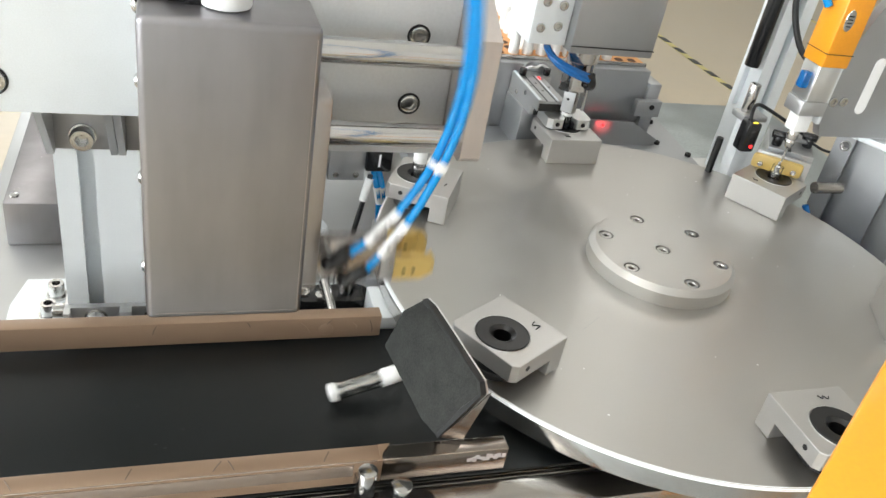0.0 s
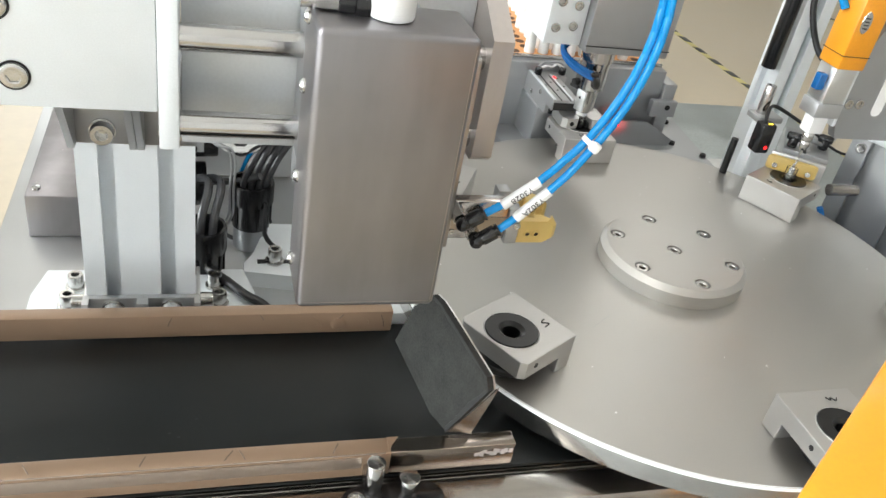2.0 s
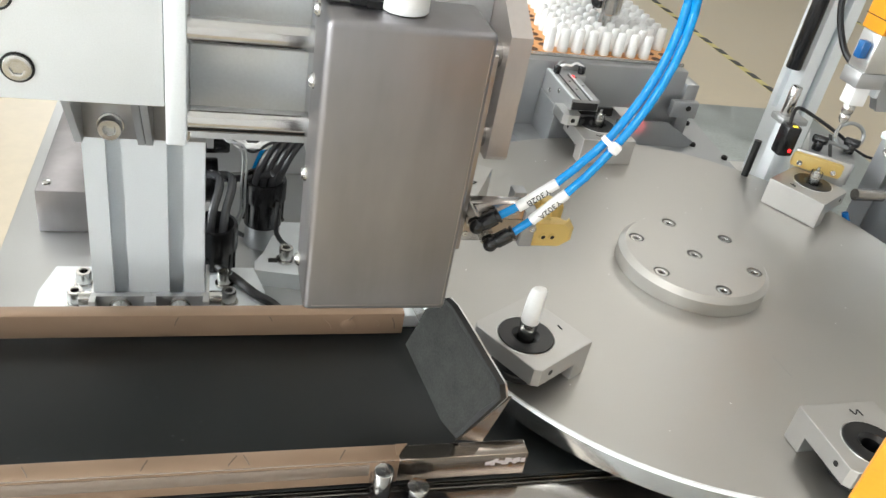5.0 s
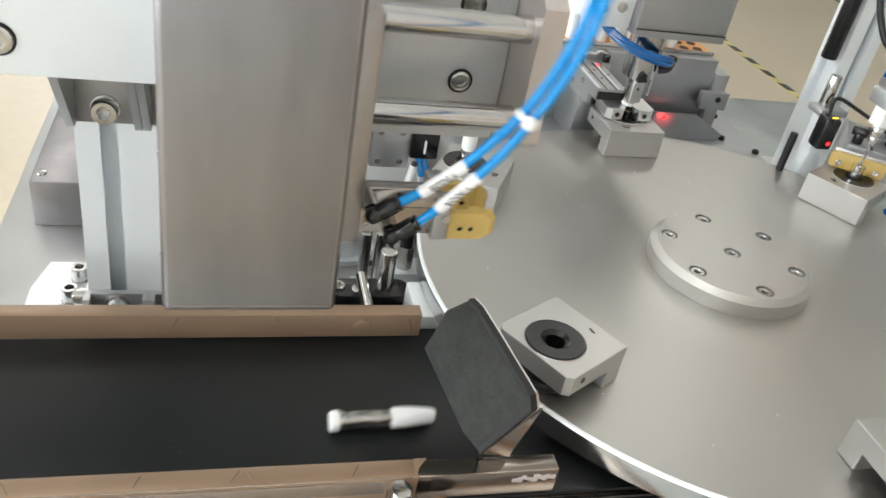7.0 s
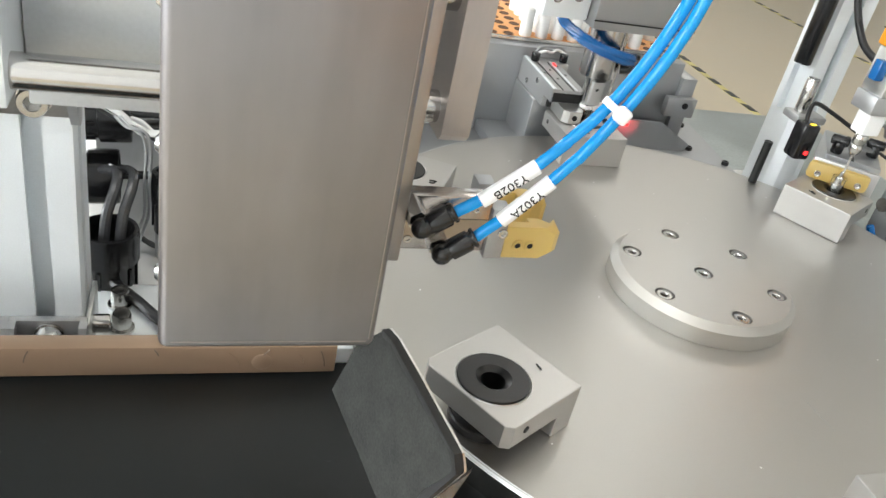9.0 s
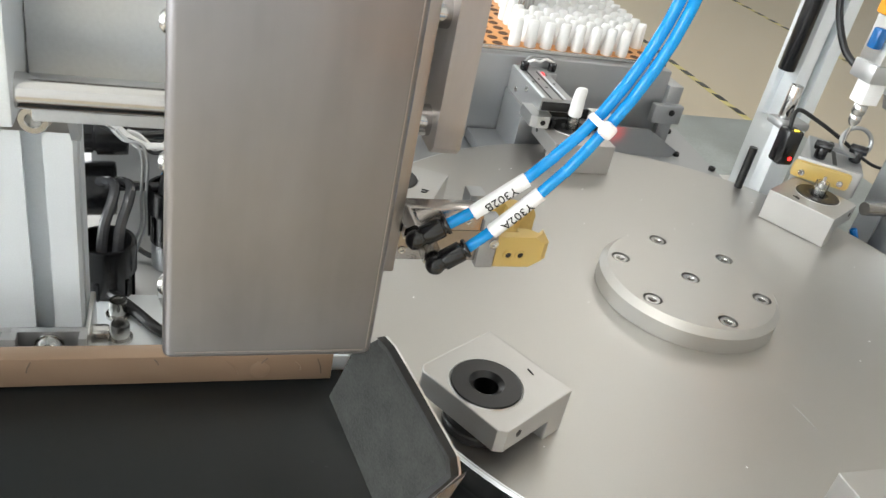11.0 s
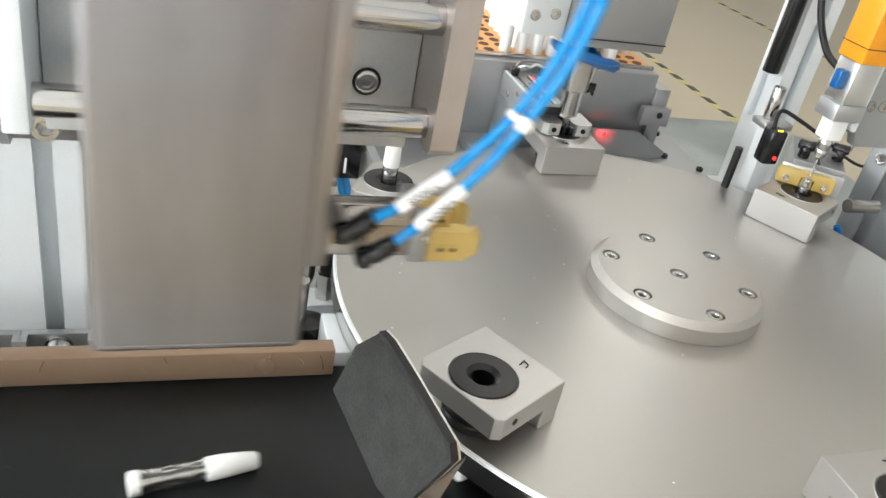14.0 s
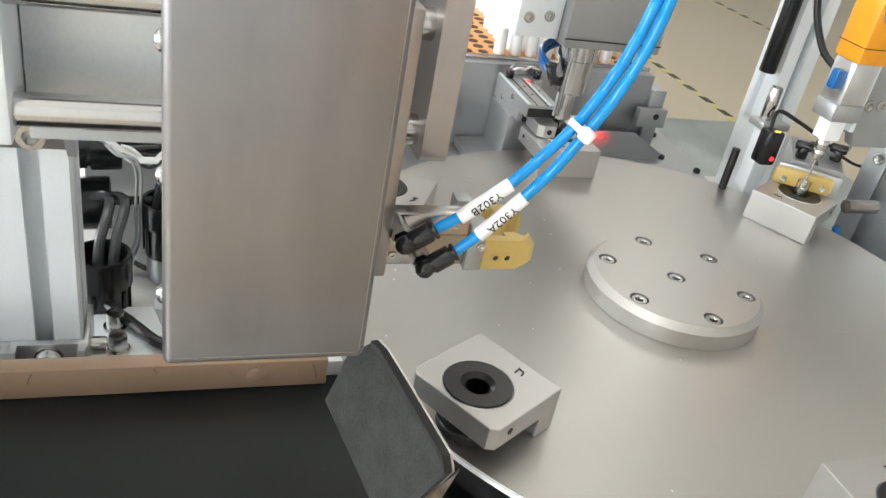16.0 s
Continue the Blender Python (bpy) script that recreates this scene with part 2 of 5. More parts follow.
    return bm


def add_prism(bm, outline, lo, hi, axis="z", m=None):
    """An outline of 2D points, pushed along an axis. z: (x, y); y: (x, z); x: (y, z)."""
    def at(p, h):
        v = {"z": (p[0], p[1], h), "y": (p[0], h, p[1]), "x": (h, p[0], p[1])}[axis]
        return m @ Vector(v) if m else Vector(v)
    a = [bm.verts.new(at(p, lo)) for p in outline]
    b = [bm.verts.new(at(p, hi)) for p in outline]
    n = len(outline)
    for k in range(n):
        bm.faces.new((a[k], a[(k + 1) % n], b[(k + 1) % n], b[k]))
    bm.faces.new(list(reversed(a)))
    bm.faces.new(b)
    bmesh.ops.recalc_face_normals(bm, faces=bm.faces)
    return bm


def add_tube(bm, pts, r, seg=10, closed=False):
    """A round cable through points, smoothed."""
    pts = [Vector(p) for p in pts]
    fine = []
    n = len(pts)
    for i in range(n - 1):
        p0, p1, p2, p3 = pts[max(i - 1, 0)], pts[i], pts[i + 1], pts[min(i + 2, n - 1)]
        for k in range(6):
            t = k / 6
            fine.append(0.5 * ((2 * p1) + (p2 - p0) * t + (2 * p0 - 5 * p1 + 4 * p2 - p3) * t * t + (3 * p1 - p0 - 3 * p2 + p3) * t ** 3))
    fine.append(pts[-1])
    up = Vector((0.13, 0.27, 0.95)).normalized()
    rings = []
    for i, p in enumerate(fine):
        d = (fine[min(i + 1, len(fine) - 1)] - fine[max(i - 1, 0)]).normalized()
        side = d.cross(up)
        if side.length < 1e-3:
            side = d.cross(Vector((1, 0, 0)))
        side.normalize()
        up = side.cross(d).normalized()
        rings.append([bm.verts.new(p + r * (math.cos(a) * side + math.sin(a) * up)) for a in (2 * math.pi * k / seg for k in range(seg))])
    for a, b in zip(rings, rings[1:]):
        for k in range(seg):
            bm.faces.new((a[k], a[(k + 1) % seg], b[(k + 1) % seg], b[k]))
    bm.faces.new(list(reversed(rings[0])))
    bm.faces.new(rings[-1])
    bmesh.ops.recalc_face_normals(bm, faces=bm.faces)
    return bm


def mesh_ob(name, bm, material, angle=35):
    smooth(bm, angle)
    me = bpy.data.meshes.new(name)
    bm.to_mesh(me)
    bm.free()
    me.materials.append(material)
    return new(name, me)


def part(name, bm, material, parent, label="", angle=35):
    ob = mesh_ob(name, bm, material, angle)
    ob.parent = parent
    if label:
        ob["label"] = label
    return ob


def thing(name, label, category, group="", kind="", at=None):
    ob = tagged(new(name), label, category, group, kind)
    ob.empty_display_size = 0.02
    if at is not None:
        ob.matrix_basis = at
    return ob


def solid(name, bm, material, label, category, group="", kind="", at=None, angle=35):
    ob = tagged(mesh_ob(name, bm, material, angle), label, category, group, kind)
    if at is not None:
        ob.matrix_basis = at
    return ob


def BM():
    return bmesh.new()


def cap_screw(bm, p, axis=(0, 0, 1), r=0.005, h=0.004, hexr=0.55):
    """A socket head: ring, recess and hexagon bore."""
    rot = Matrix.Translation(p) @ Vector(axis).to_track_quat("Z", "Y").to_matrix().to_4x4()
    seg = 18
    hx = r * hexr
    prof = [(r, 0), (r, h * 0.86), (r * 0.92, h), (hx, h)]
    rings = []
    for rr, z in prof:
        rings.append([bm.verts.new(rot @ Vector((rr * math.cos(2 * math.pi * k / seg), rr * math.sin(2 * math.pi * k / seg), z))) for k in range(seg)])
    def hexpt(k, z):
        a = 2 * math.pi * k / seg
        s = math.cos(math.pi / 6) / math.cos((a % (math.pi / 3)) - math.pi / 6)
        return rot @ Vector((hx * s * math.cos(a), hx * s * math.sin(a), z))
    rings.append([bm.verts.new(hexpt(k, h * 0.95)) for k in range(seg)])
    rings.append([bm.verts.new(hexpt(k, h * 0.25)) for k in range(seg)])
    for a, b in zip(rings, rings[1:]):
        for k in range(seg):
            bm.faces.new((a[k], a[(k + 1) % seg], b[(k + 1) % seg], b[k]))
    bm.faces.new(rings[-1])
    return bm


def writing(name, body, size, material, parent, m, label=""):
    """Built-in font, turned into a thin mesh."""
    cu = bpy.data.curves.new(name, "FONT")
    cu.body, cu.size, cu.extrude, cu.align_x, cu.align_y = body, size, 0.00008, "CENTER", "CENTER"
    tmp = bpy.data.objects.new(name, cu)
    scene.collection.objects.link(tmp)
    me = bpy.data.meshes.new_from_object(tmp.evaluated_get(bpy.context.evaluated_depsgraph_get()))
    bpy.data.objects.remove(tmp)
    me.materials.clear()
    me.materials.append(material)
    ob = new(name, me)
    ob.parent = parent
    ob.matrix_basis = m
    if label:
        ob["label"] = label
    return ob

# ---- the workshop ----
X0, X1, Y0, Y1, TOP = -3.0, 5.5, -3.0, 6.5, 2.3
bm = add_box(BM(), X0 - 0.2, X1 + 0.2, Y0 - 0.2, Y1 + 0.2, FLOOR_Z - 0.1, FLOOR_Z)
solid("floor", bm, M_FLOOR, "smooth beige epoxy workshop floor", "floor", kind="structure")
bm = add_box(BM(), X0 - 0.2, X1 + 0.2, Y0 - 0.2, Y1 + 0.2, TOP, TOP + 0.1)
solid("ceiling", bm, M_WALL, "plain white workshop ceiling", "ceiling", kind="structure")


def wall_with_opening(name, along, fixed, lo, hi, o0, o1, z0, z1, out):
    """A wall 0.15 thick with one window opening between o0..o1 and z0..z1."""
    bm = BM()
    d0, d1 = sorted((fixed, fixed + out * 0.15))
    for a0, a1, b0, b1 in ((lo, o0, FLOOR_Z, TOP), (o1, hi, FLOOR_Z, TOP), (o0, o1, FLOOR_Z, z0), (o0, o1, z1, TOP)):
        if along == "y":
            add_box(bm, d0, d1, a0, a1, b0, b1)
        else:
            add_box(bm, a0, a1, d0, d1, b0, b1)
    return solid(name, bm, M_WALL, "white painted workshop wall with a wide window opening", "wall", kind="structure")


wall_with_opening("wall_west", "y", X0, Y0, Y1, -3.0 + 0.1, 1.7, -0.25, 1.75, -1)
wall_with_opening("wall_north", "x", Y1, X0, X1, -2.1, 0.9, -0.2, 1.6, 1)
for name, args in (("wall_east", (X1, X1 + 0.15, Y0, Y1)), ("wall_south", (X0, X1, Y0 - 0.15, Y0))):
    solid(name, add_box(BM(), *args, FLOOR_Z, TOP), M_WALL, "plain white painted workshop wall", "wall", kind="structure")


def window(name, along, fixed, o0, o1, z0, z1, count):
    w = thing(name, "wide white-framed window full of daylight", "window", kind="structure")
    for k in range(count):
        a0, a1 = o0 + (o1 - o0) * k / count, o0 + (o1 - o0) * (k + 1) / count
        fr, pn = BM(), BM()
        for b0, b1, c0, c1 in ((a0, a0 + 0.05, z0, z1), (a1 - 0.05, a1, z0, z1), (a0 + 0.05, a1 - 0.05, z0, z0 + 0.05), (a0 + 0.05, a1 - 0.05, z1 - 0.05, z1)):
            if along == "y":
                add_box(fr, fixed - 0.03, fixed + 0.03, b0, b1, c0, c1)
            else:
                add_box(fr, b0, b1, fixed - 0.03, fixed + 0.03, c0, c1)
        if along == "y":
            add_box(pn, fixed - 0.006, fixed + 0.006, a0 + 0.05, a1 - 0.05, z0 + 0.05, z1 - 0.05)
        else:
            add_box(pn, a0 + 0.05, a1 - 0.05, fixed - 0.006, fixed + 0.006, z0 + 0.05, z1 - 0.05)
        f = part("window_frame", fr, M_WHITE, w)
        part("pane", pn, M_PANE, f)


window("window_1", "y", X0 - 0.08, -2.9, 1.7, -0.25, 1.75, 4)
window("window_2", "x", Y1 + 0.08, -2.1, 0.9, -0.2, 1.6, 3)

for lx, ly in ((-1.2, -0.4), (1.2, -0.4), (-1.2, 2.4), (1.6, 2.4)):
    lamp = thing("added_ceiling_light", "flat white ceiling light panel, unseen and added for top light", "ceiling light", "ceiling lights", at=pose(lx, ly, 2.25))
    part("housing", add_box(BM(), -0.3, 0.3, -0.6, 0.6, -0.03, 0.05, 0.006), M_WHITE, lamp)
    part("diffuser", add_box(BM(), -0.28, 0.28, -0.58, 0.58, -0.036, -0.0305), M_PANEL, lamp)


def floor_tape(name, p, q, width, dash):
    p, q = Vector((*p, 0)), Vector((*q, 0))
    length, ang = (q - p).length, math.atan2(q.y - p.y, q.x - p.x)
    t = thing(name, "yellow and black striped floor marking tape", "floor tape", "floor tapes", kind="structure",
              at=Matrix.Translation((p.x, p.y, FLOOR_Z)) @ Matrix.Rotation(ang, 4, "Z"))
    part("tape_base", add_box(BM(), 0, length, -width / 2, width / 2, 0.0005, 0.002), M_YELLOW, t)
    sl = width * 0.5
    for k in range(int(length / dash)):
        a = k * dash
        o = [(a, -width / 2), (a + dash * 0.5, -width / 2), (a + dash * 0.5 + sl, width / 2), (a + sl, width / 2)]
        part("stripe", add_prism(BM(), o, 0.0022, 0.0034), M_TAPEBLACK, t)


floor_tape("floor_tape", (2.03, 1.6), (2.03, 5.6), 0.034, 0.15)
floor_tape("floor_tape", (3.42, 3.0), (3.35, 6.3), 0.034, 0.15)

# ---- the machine bed ----
TABLE_Z, DISC_Z = -0.090, -0.013
bed = thing("machine_bed", "satin steel machine table on a grey cabinet", "machine bed")
bm = BM()
add_box(bm, -0.458, 0.45, -0.30, 0.478, TABLE_Z - 0.018, TABLE_Z, 0.0015)
part("table_plate", bm, M_TABLE, bed)
part("rear_sheet", add_box(BM(), 0.172, 0.445, 0.20, 0.474, TABLE_Z + 0.0005, TABLE_Z + 0.003, 0.0005), M_GALV, bed, "galvanised cover sheet")
part("cabinet", add_box(BM(), -0.44, 0.43, -0.28, 0.46, FLOOR_Z, TABLE_Z - 0.018, 0.004), M_GREY, bed)

# rear base plate that carries the cap station
rp = thing("rear_base_plate", "thick satin aluminium plate on standoffs behind the turntable", "base plate")
out = [(-0.13, 0.182), (-0.05, 0.212), (0.06, 0.208), (0.156, 0.158), (0.169, 0.301), (0.10, 0.36), (-0.13, 0.36)]
part("plate", add_prism(BM(), out, -0.047, -0.035), M_GREY, rp)
for x, y in ((-0.115, 0.345), (0.09, 0.345), (-0.115, 0.20), (0.145, 0.185)):
    part("standoff", add_cyl(BM(), (x, y, TABLE_Z), (x, y, -0.047), 0.008), M_STEEL, rp)
for x, y in ((0.1655, 0.2151), (0.144, 0.2404), (0.163, 0.29), (0.156, 0.19), (0.15, 0.172)):
    part("screw", cap_screw(BM(), (x - 0.008, y, -0.035), r=0.003, h=0.003), M_BLACKOX_AND_SHADE, rp)

# ---- turntable ----
turntable = thing("turntable", "round blasted aluminium indexing table with six fixture blocks", "turntable")
R_DISC = 0.1980
bm = add_lathe(BM(), [(0.05, DISC_Z - 0.0135), (R_DISC - 0.0008, DISC_Z - 0.0135), (R_DISC, DISC_Z - 0.0127), (R_DISC, DISC_Z - 0.0008), (R_DISC - 0.0008, DISC_Z), (0.05, DISC_Z)], 160)
disc = part("disc", bm, M_DISC, turntable)
bm = add_lathe(BM(), [(R_DISC + 0.0001, DISC_Z - 0.0128), (R_DISC + 0.0003, DISC_Z - 0.0124), (R_DISC + 0.0003, DISC_Z - 0.0014)], 160, close=False)
part("rim", bm, M_RIM, disc, "turned satin rim")
bm = add_lathe(BM(), [(R_DISC + 0.0003, DISC_Z - 0.0014), (R_DISC - 0.0003, DISC_Z - 0.0003), (R_DISC - 0.0014, DISC_Z + 0.0002)], 160, close=False)
part("chamfer", bm, M_ANOD, disc, "chamfered edge, pale in place of its window reflection")


def cut_bores(bm, bores, name, material):
    """The mesh with round bores: rows of (x, y, radius, z from, z to)."""
    smooth(bm)
    a = mesh_ob("bore_tool_a", bm, material)
    tools = BM()
    for x, y, r, z0, z1 in bores:
        add_cyl(tools, (x, y, z0), (x, y, z1), r, seg=40)
    b = mesh_ob("bore_tool_b", tools, material)
    cut = a.modifiers.new("bore", "BOOLEAN")
    cut.operation, cut.object, cut.solver = "DIFFERENCE", b, "EXACT"
    me = bpy.data.meshes.new_from_object(a.evaluated_get(bpy.context.evaluated_depsgraph_get()))
    me.name = name
    again = BM()
    again.from_mesh(me)
    smooth(again, 18)
    again.to_mesh(me)
    again.free()
    bpy.data.objects.remove(a)
    bpy.data.objects.remove(b)
    return me


HUB_SCREWS = [(0.04 * math.cos(radians(90 - 60 * k)), 0.04 * math.sin(radians(90 - 60 * k))) for k in range(6)] + [(0.0, 0.0)]
bm = add_lathe(BM(), [(0.0475, DISC_Z + 0.0002), (0.0511, DISC_Z + 0.0002), (0.0511, -0.0037), (0.0475, 0.0)], 128)
hub = new("hub", cut_bores(bm, [(x, y, 0.0053, -0.0062, 0.002) for x, y in HUB_SCREWS], "hub", M_DISC))
hub.parent, hub["label"] = turntable, "chamfered round hub plate"
for x, y in HUB_SCREWS:
    sc = part("screw", cap_screw(BM(), (x, y, -0.0061), r=0.0045, h=0.0056, hexr=0.56), M_STEEL, hub)
    part("socket", add_cyl(BM(), (x, y, -0.0046), (x, y, -0.0032), 0.0024, seg=6), M_HOLE_SHADE, sc)
part("thin_grey_line", add_tube(BM(), [(-0.0863, -0.0651, DISC_Z), (-0.079, -0.0601, DISC_Z), (-0.0706, -0.0542, DISC_Z)], 0.00010, 5), M_GREY, turntable)
random.seed(31)
for k in range(26):
    a, r = random.uniform(0, 2 * math.pi), math.sqrt(random.uniform(0.06 ** 2, 0.185 ** 2))
    u = random.uniform(0.00025, 0.0006)
    chip = add_box(BM(), -u, u * random.uniform(0.4, 1.2), -u * 0.6, u * 0.6, 0.0, 0.0003, m=Matrix.Translation((r * math.cos(a), r * math.sin(a), DISC_Z + 0.0001)) @ Matrix.Rotation(a * 3, 4, "Z"))
    part("plastic_chip", chip, M_LABEL, turntable)
# pedestal
pd = thing("indexer", "round grey indexing drive under the turntable", "indexing drive")
part("housing", add_box(BM(), -0.09, 0.09, -0.09, 0.09, TABLE_Z, -0.06, 0.004), M_GREY, pd)
part("flange", add_cyl(BM(), (0, 0, -0.06), (0, 0, DISC_Z - 0.0115), 0.05, seg=48), M_ALU, pd)

block_mesh = None


# one fixture block in its own space: +x outwards, origin on the table top at the seat's axis (radius 0.179)
def fixture_block(angle, mark):
    base = Matrix.Rotation(radians(angle), 4, "Z") @ Matrix.Translation((0.1785, 0, DISC_Z))
    w, h = 0.0235, 0.022
    prof = [(-0.0285, 0.0002), (-0.0165, 0.0002), (-0.0165, 0.0108), (0.0165, 0.0108), (0.0165, h), (-0.0285, h)]
    bm = add_prism(BM(), prof, -w, w, "y")
    es = [e for e in bm.edges if all(v.co.x > 0.016 for v in e.verts) and abs(e.verts[0].co.z - e.verts[1].co.z) > 0.005]
    bmesh.ops.bevel(bm, geom=es, offset=0.0030, segments=1, affect="EDGES", profile=0.5)
    es = [e for e in bm.edges if e.calc_face_angle(0) > 1.0]
    bmesh.ops.bevel(bm, geom=es, offset=0.0005, segments=2, affect="EDGES", profile=0.5)
    global block_mesh
    if block_mesh is None:
        block_mesh = cut_bores(bm, [(0, 0, 0.0140, -0.01, 0.05)], "fixture_block", M_BLOCK)
    else:
        bm.free()
    blk = new("fixture_block", block_mesh)
    blk.parent, blk["label"] = turntable, "stepped aluminium fixture block with a black round seat"
    blk.matrix_basis = base
    seat = add_lathe(BM(), [(0.0138, 0.0048), (0.0138, h + 0.0002), (0.0150, h + 0.0002), (0.0150, h + 0.0005), (0.0146, h + 0.0009), (0.0075, h + 0.0009), (0.0052, h - 0.001), (0.0050, h - 0.0165), (0, h - 0.0165)], 40, close=False)
    part("seat", seat, M_PAD, blk, "black acetal seat ring")
    part("seat_edge", add_lathe(BM(), [(0.0152, h + 0.0001), (0.0155, h + 0.0004), (0.0158, h + 0.0001)], 40, close=False), M_ALU, blk)
    part("seat_foot", add_lathe(BM(), [(0.0, 0.0003), (0.0142, 0.0003), (0.0148, 0.001), (0.0148, 0.004), (0.0142, 0.0048), (0.0, 0.0048)], 36, close=False), M_PAD, blk)
    for sgn in (-1, 1):
        part("side_hole_shade", add_cyl(BM(), (0.0055, sgn * (w - 0.002), 0.0168), (0.0055, sgn * (w + 0.0002), 0.0168), 0.0016, seg=14), M_BLACKOX_AND_SHADE, blk)
    # handwritten pen mark, as strokes
    st = BM()
    for pts in mark:
        add_tube(st, [(-0.0235 + u * 0.006, 0.004 + v * 0.006, h + 0.0003) for u, v in pts], 0.00035, 5)
    part("pen_mark", st, M_INK, blk, "handwritten black pen stroke")
    return blk


MARKS = [[[(0, 0), (0.6, 0.2), (0.1, 0.7), (0.8, 0.8)]], [[(0.1, 0), (0.5, 0.3), (0.2, 0.5), (0.6, 0.8), (0.3, 1.1)]],
         [[(0, 0), (0.4, 0.9)], [(0.4, 0.1), (0.3, 0.6), (0.7, 0.5)]], [[(0, 0.1), (0.5, 0.2), (0.2, 0.5), (0.6, 0.9)]],
         [[(0, 0), (0.7, 0.1)], [(0.1, 0), (0.2, 0.5), (0.6, 0.6)]], [[(0.2, 0), (0.35, 0.6)]]]
STATIONS = (-149, -89, -29, 31, 91, 151)
for k, a in enumerate(STATIONS):
    fixture_block(a, MARKS[k])

# ---- conveyor ----
BELT_Z = -0.034
cv = thing("belt_conveyor", "flat black belt conveyor with a dark polished side frame", "conveyor")
bm = add_box(BM(), -0.95, -0.075, -0.1475, -0.031, BELT_Z - 0.002, BELT_Z, 0.0006)
add_cyl(bm, (-0.075, -0.1475, BELT_Z - 0.012), (-0.075, -0.031, BELT_Z - 0.012), 0.012, seg=28)
part("belt", bm, M_BELT, cv, "matt black rubber belt")
random.seed(12)
for k in range(30):
    u = random.uniform(0.0003, 0.0008)
    x, y = random.uniform(-0.55, -0.20), random.uniform(-0.135, -0.045)
    part("dust_speck", add_box(BM(), x, x + u * random.uniform(1, 3), y, y + u, BELT_Z + 0.0001, BELT_Z + 0.0002), M_GREYCABLE, cv)
bm = BM()
add_prism(bm, [(-0.1485, -0.0385), (-0.1545, -0.0375), (-0.1665, -0.0405), (-0.1685, -0.045), (-0.1685, -0.082), (-0.1485, -0.082)], -0.95, -0.055, "x")
part("side_frame", bm, M_DARKSTEEL, cv, "dark polished steel side frame")
part("side_frame", add_box(BM(), -0.95, -0.055, -0.030, -0.012, -0.082, -0.038, 0.001), M_DARKSTEEL, cv)
part("slider_bed", add_box(BM(), -0.95, -0.085, -0.1475, -0.031, -0.06, BELT_Z - 0.003), M_STEEL, cv)
for x in (-0.112, -0.09):
    part("dome_screw", cap_screw(BM(), (x, -0.1665, -0.049), (0, -0.7, 0.7), 0.0045, 0.003), M_STEEL, cv)
for x in (-0.85, -0.35, -0.1):
    part("foot", add_box(BM(), x - 0.02, x + 0.02, -0.15, -0.03, TABLE_Z, -0.08, 0.001), M_GREY, cv)


def guide_rail(name, y0, y1, x0, x1, film_to, label):
    g = thing(name, label, "guide rail", "guide rails")
    z0, z1 = BELT_Z + 0.0008, -0.0185
    part("bar", add_box(BM(), x0, x1, y0, y1, z0, z1, 0.0006), M_RAILEND, g)
    bm = add_box(BM(), x0 - 0.001, film_to, y0 - 0.0005, y1 + 0.0005, z0 + 0.0003, z1 + 0.0005, 0.0007)
    bmesh.ops.subdivide_edges(bm, edges=[e for e in bm.edges if abs(e.verts[0].co.x - e.verts[1].co.x) > 0.05], cuts=40)
    for v in bm.verts:
        v.co += Vector((0, 0.00005 * noise.noise(v.co * 40), 0.00005 * noise.noise(v.co * 45 + Vector((3, 1, 2)))))
    part("film", bm, M_FILM, g, "wrinkled brown protective film")
    return g


rail_far = guide_rail("guide_rail", -0.0385, -0.0305, -0.95, -0.2055, -0.2048, "long guide rail wrapped in brown protective film")
rail_near = guide_rail("guide_rail", -0.1475, -0.1383, -0.95, -0.1625, -0.227, "guide rail with peeling brown film and a bare end")
# clear tape and golden creases in the film
part("clear_tape", add_box(BM(), -0.62, -0.2412, -0.1485, -0.1480, -0.0268, -0.0195, 0.0002), M_TAPE_AND_HIGHLIGHT, rail_near, "grey strip of shiny tape")
# glue smear and torn film flap
bm = BM()
random.seed(4)
for k in range(14):
    x = -0.184 + k * 0.0014
    add_box(bm, x, x + 0.0022, -0.14795, -0.14755, -0.0245 + random.uniform(-0.0012, 0.0012), -0.0222 + random.uniform(-0.001, 0.0016), 0.0002)
part("glue_smear", bm, M_GLUE, rail_near, "pale dried glue smear")
bm = add_prism(BM(), [(-0.228, -0.1383), (-0.222, -0.1383), (-0.226, -0.143), (-0.2285, -0.1478)], -0.0178, -0.0174, "z")
part("film_flap", bm, M_FILM, rail_near)
for (a, b) in (((-0.252, -0.0392, -0.021), (-0.247, -0.0392, -0.0285)), ((-0.222, -0.0392, -0.022), (-0.2195, -0.0392, -0.027))):
    part("crease", add_tube(BM(), [a, ((a[0] + b[0]) / 2 + 0.001, a[1], (a[2] + b[2]) / 2), b], 0.0003, 5), M_FILM, rail_far)
for x, dx, z0, z1 in ((-0.2120, 0.0022, -0.0205, -0.0290), (-0.2345, -0.0030, -0.0195, -0.0240), (-0.2820, 0.0015, -0.0192, -0.0222), (-0.3300, -0.0020, -0.0192, -0.0250)):
    part("crease", add_tube(BM(), [(x, -0.0392, z0), (x + dx * 0.7, -0.0393, (z0 + z1) / 2), (x + dx, -0.0392, z1)], 0.00025, 5), M_TAPE_AND_HIGHLIGHT, rail_far)
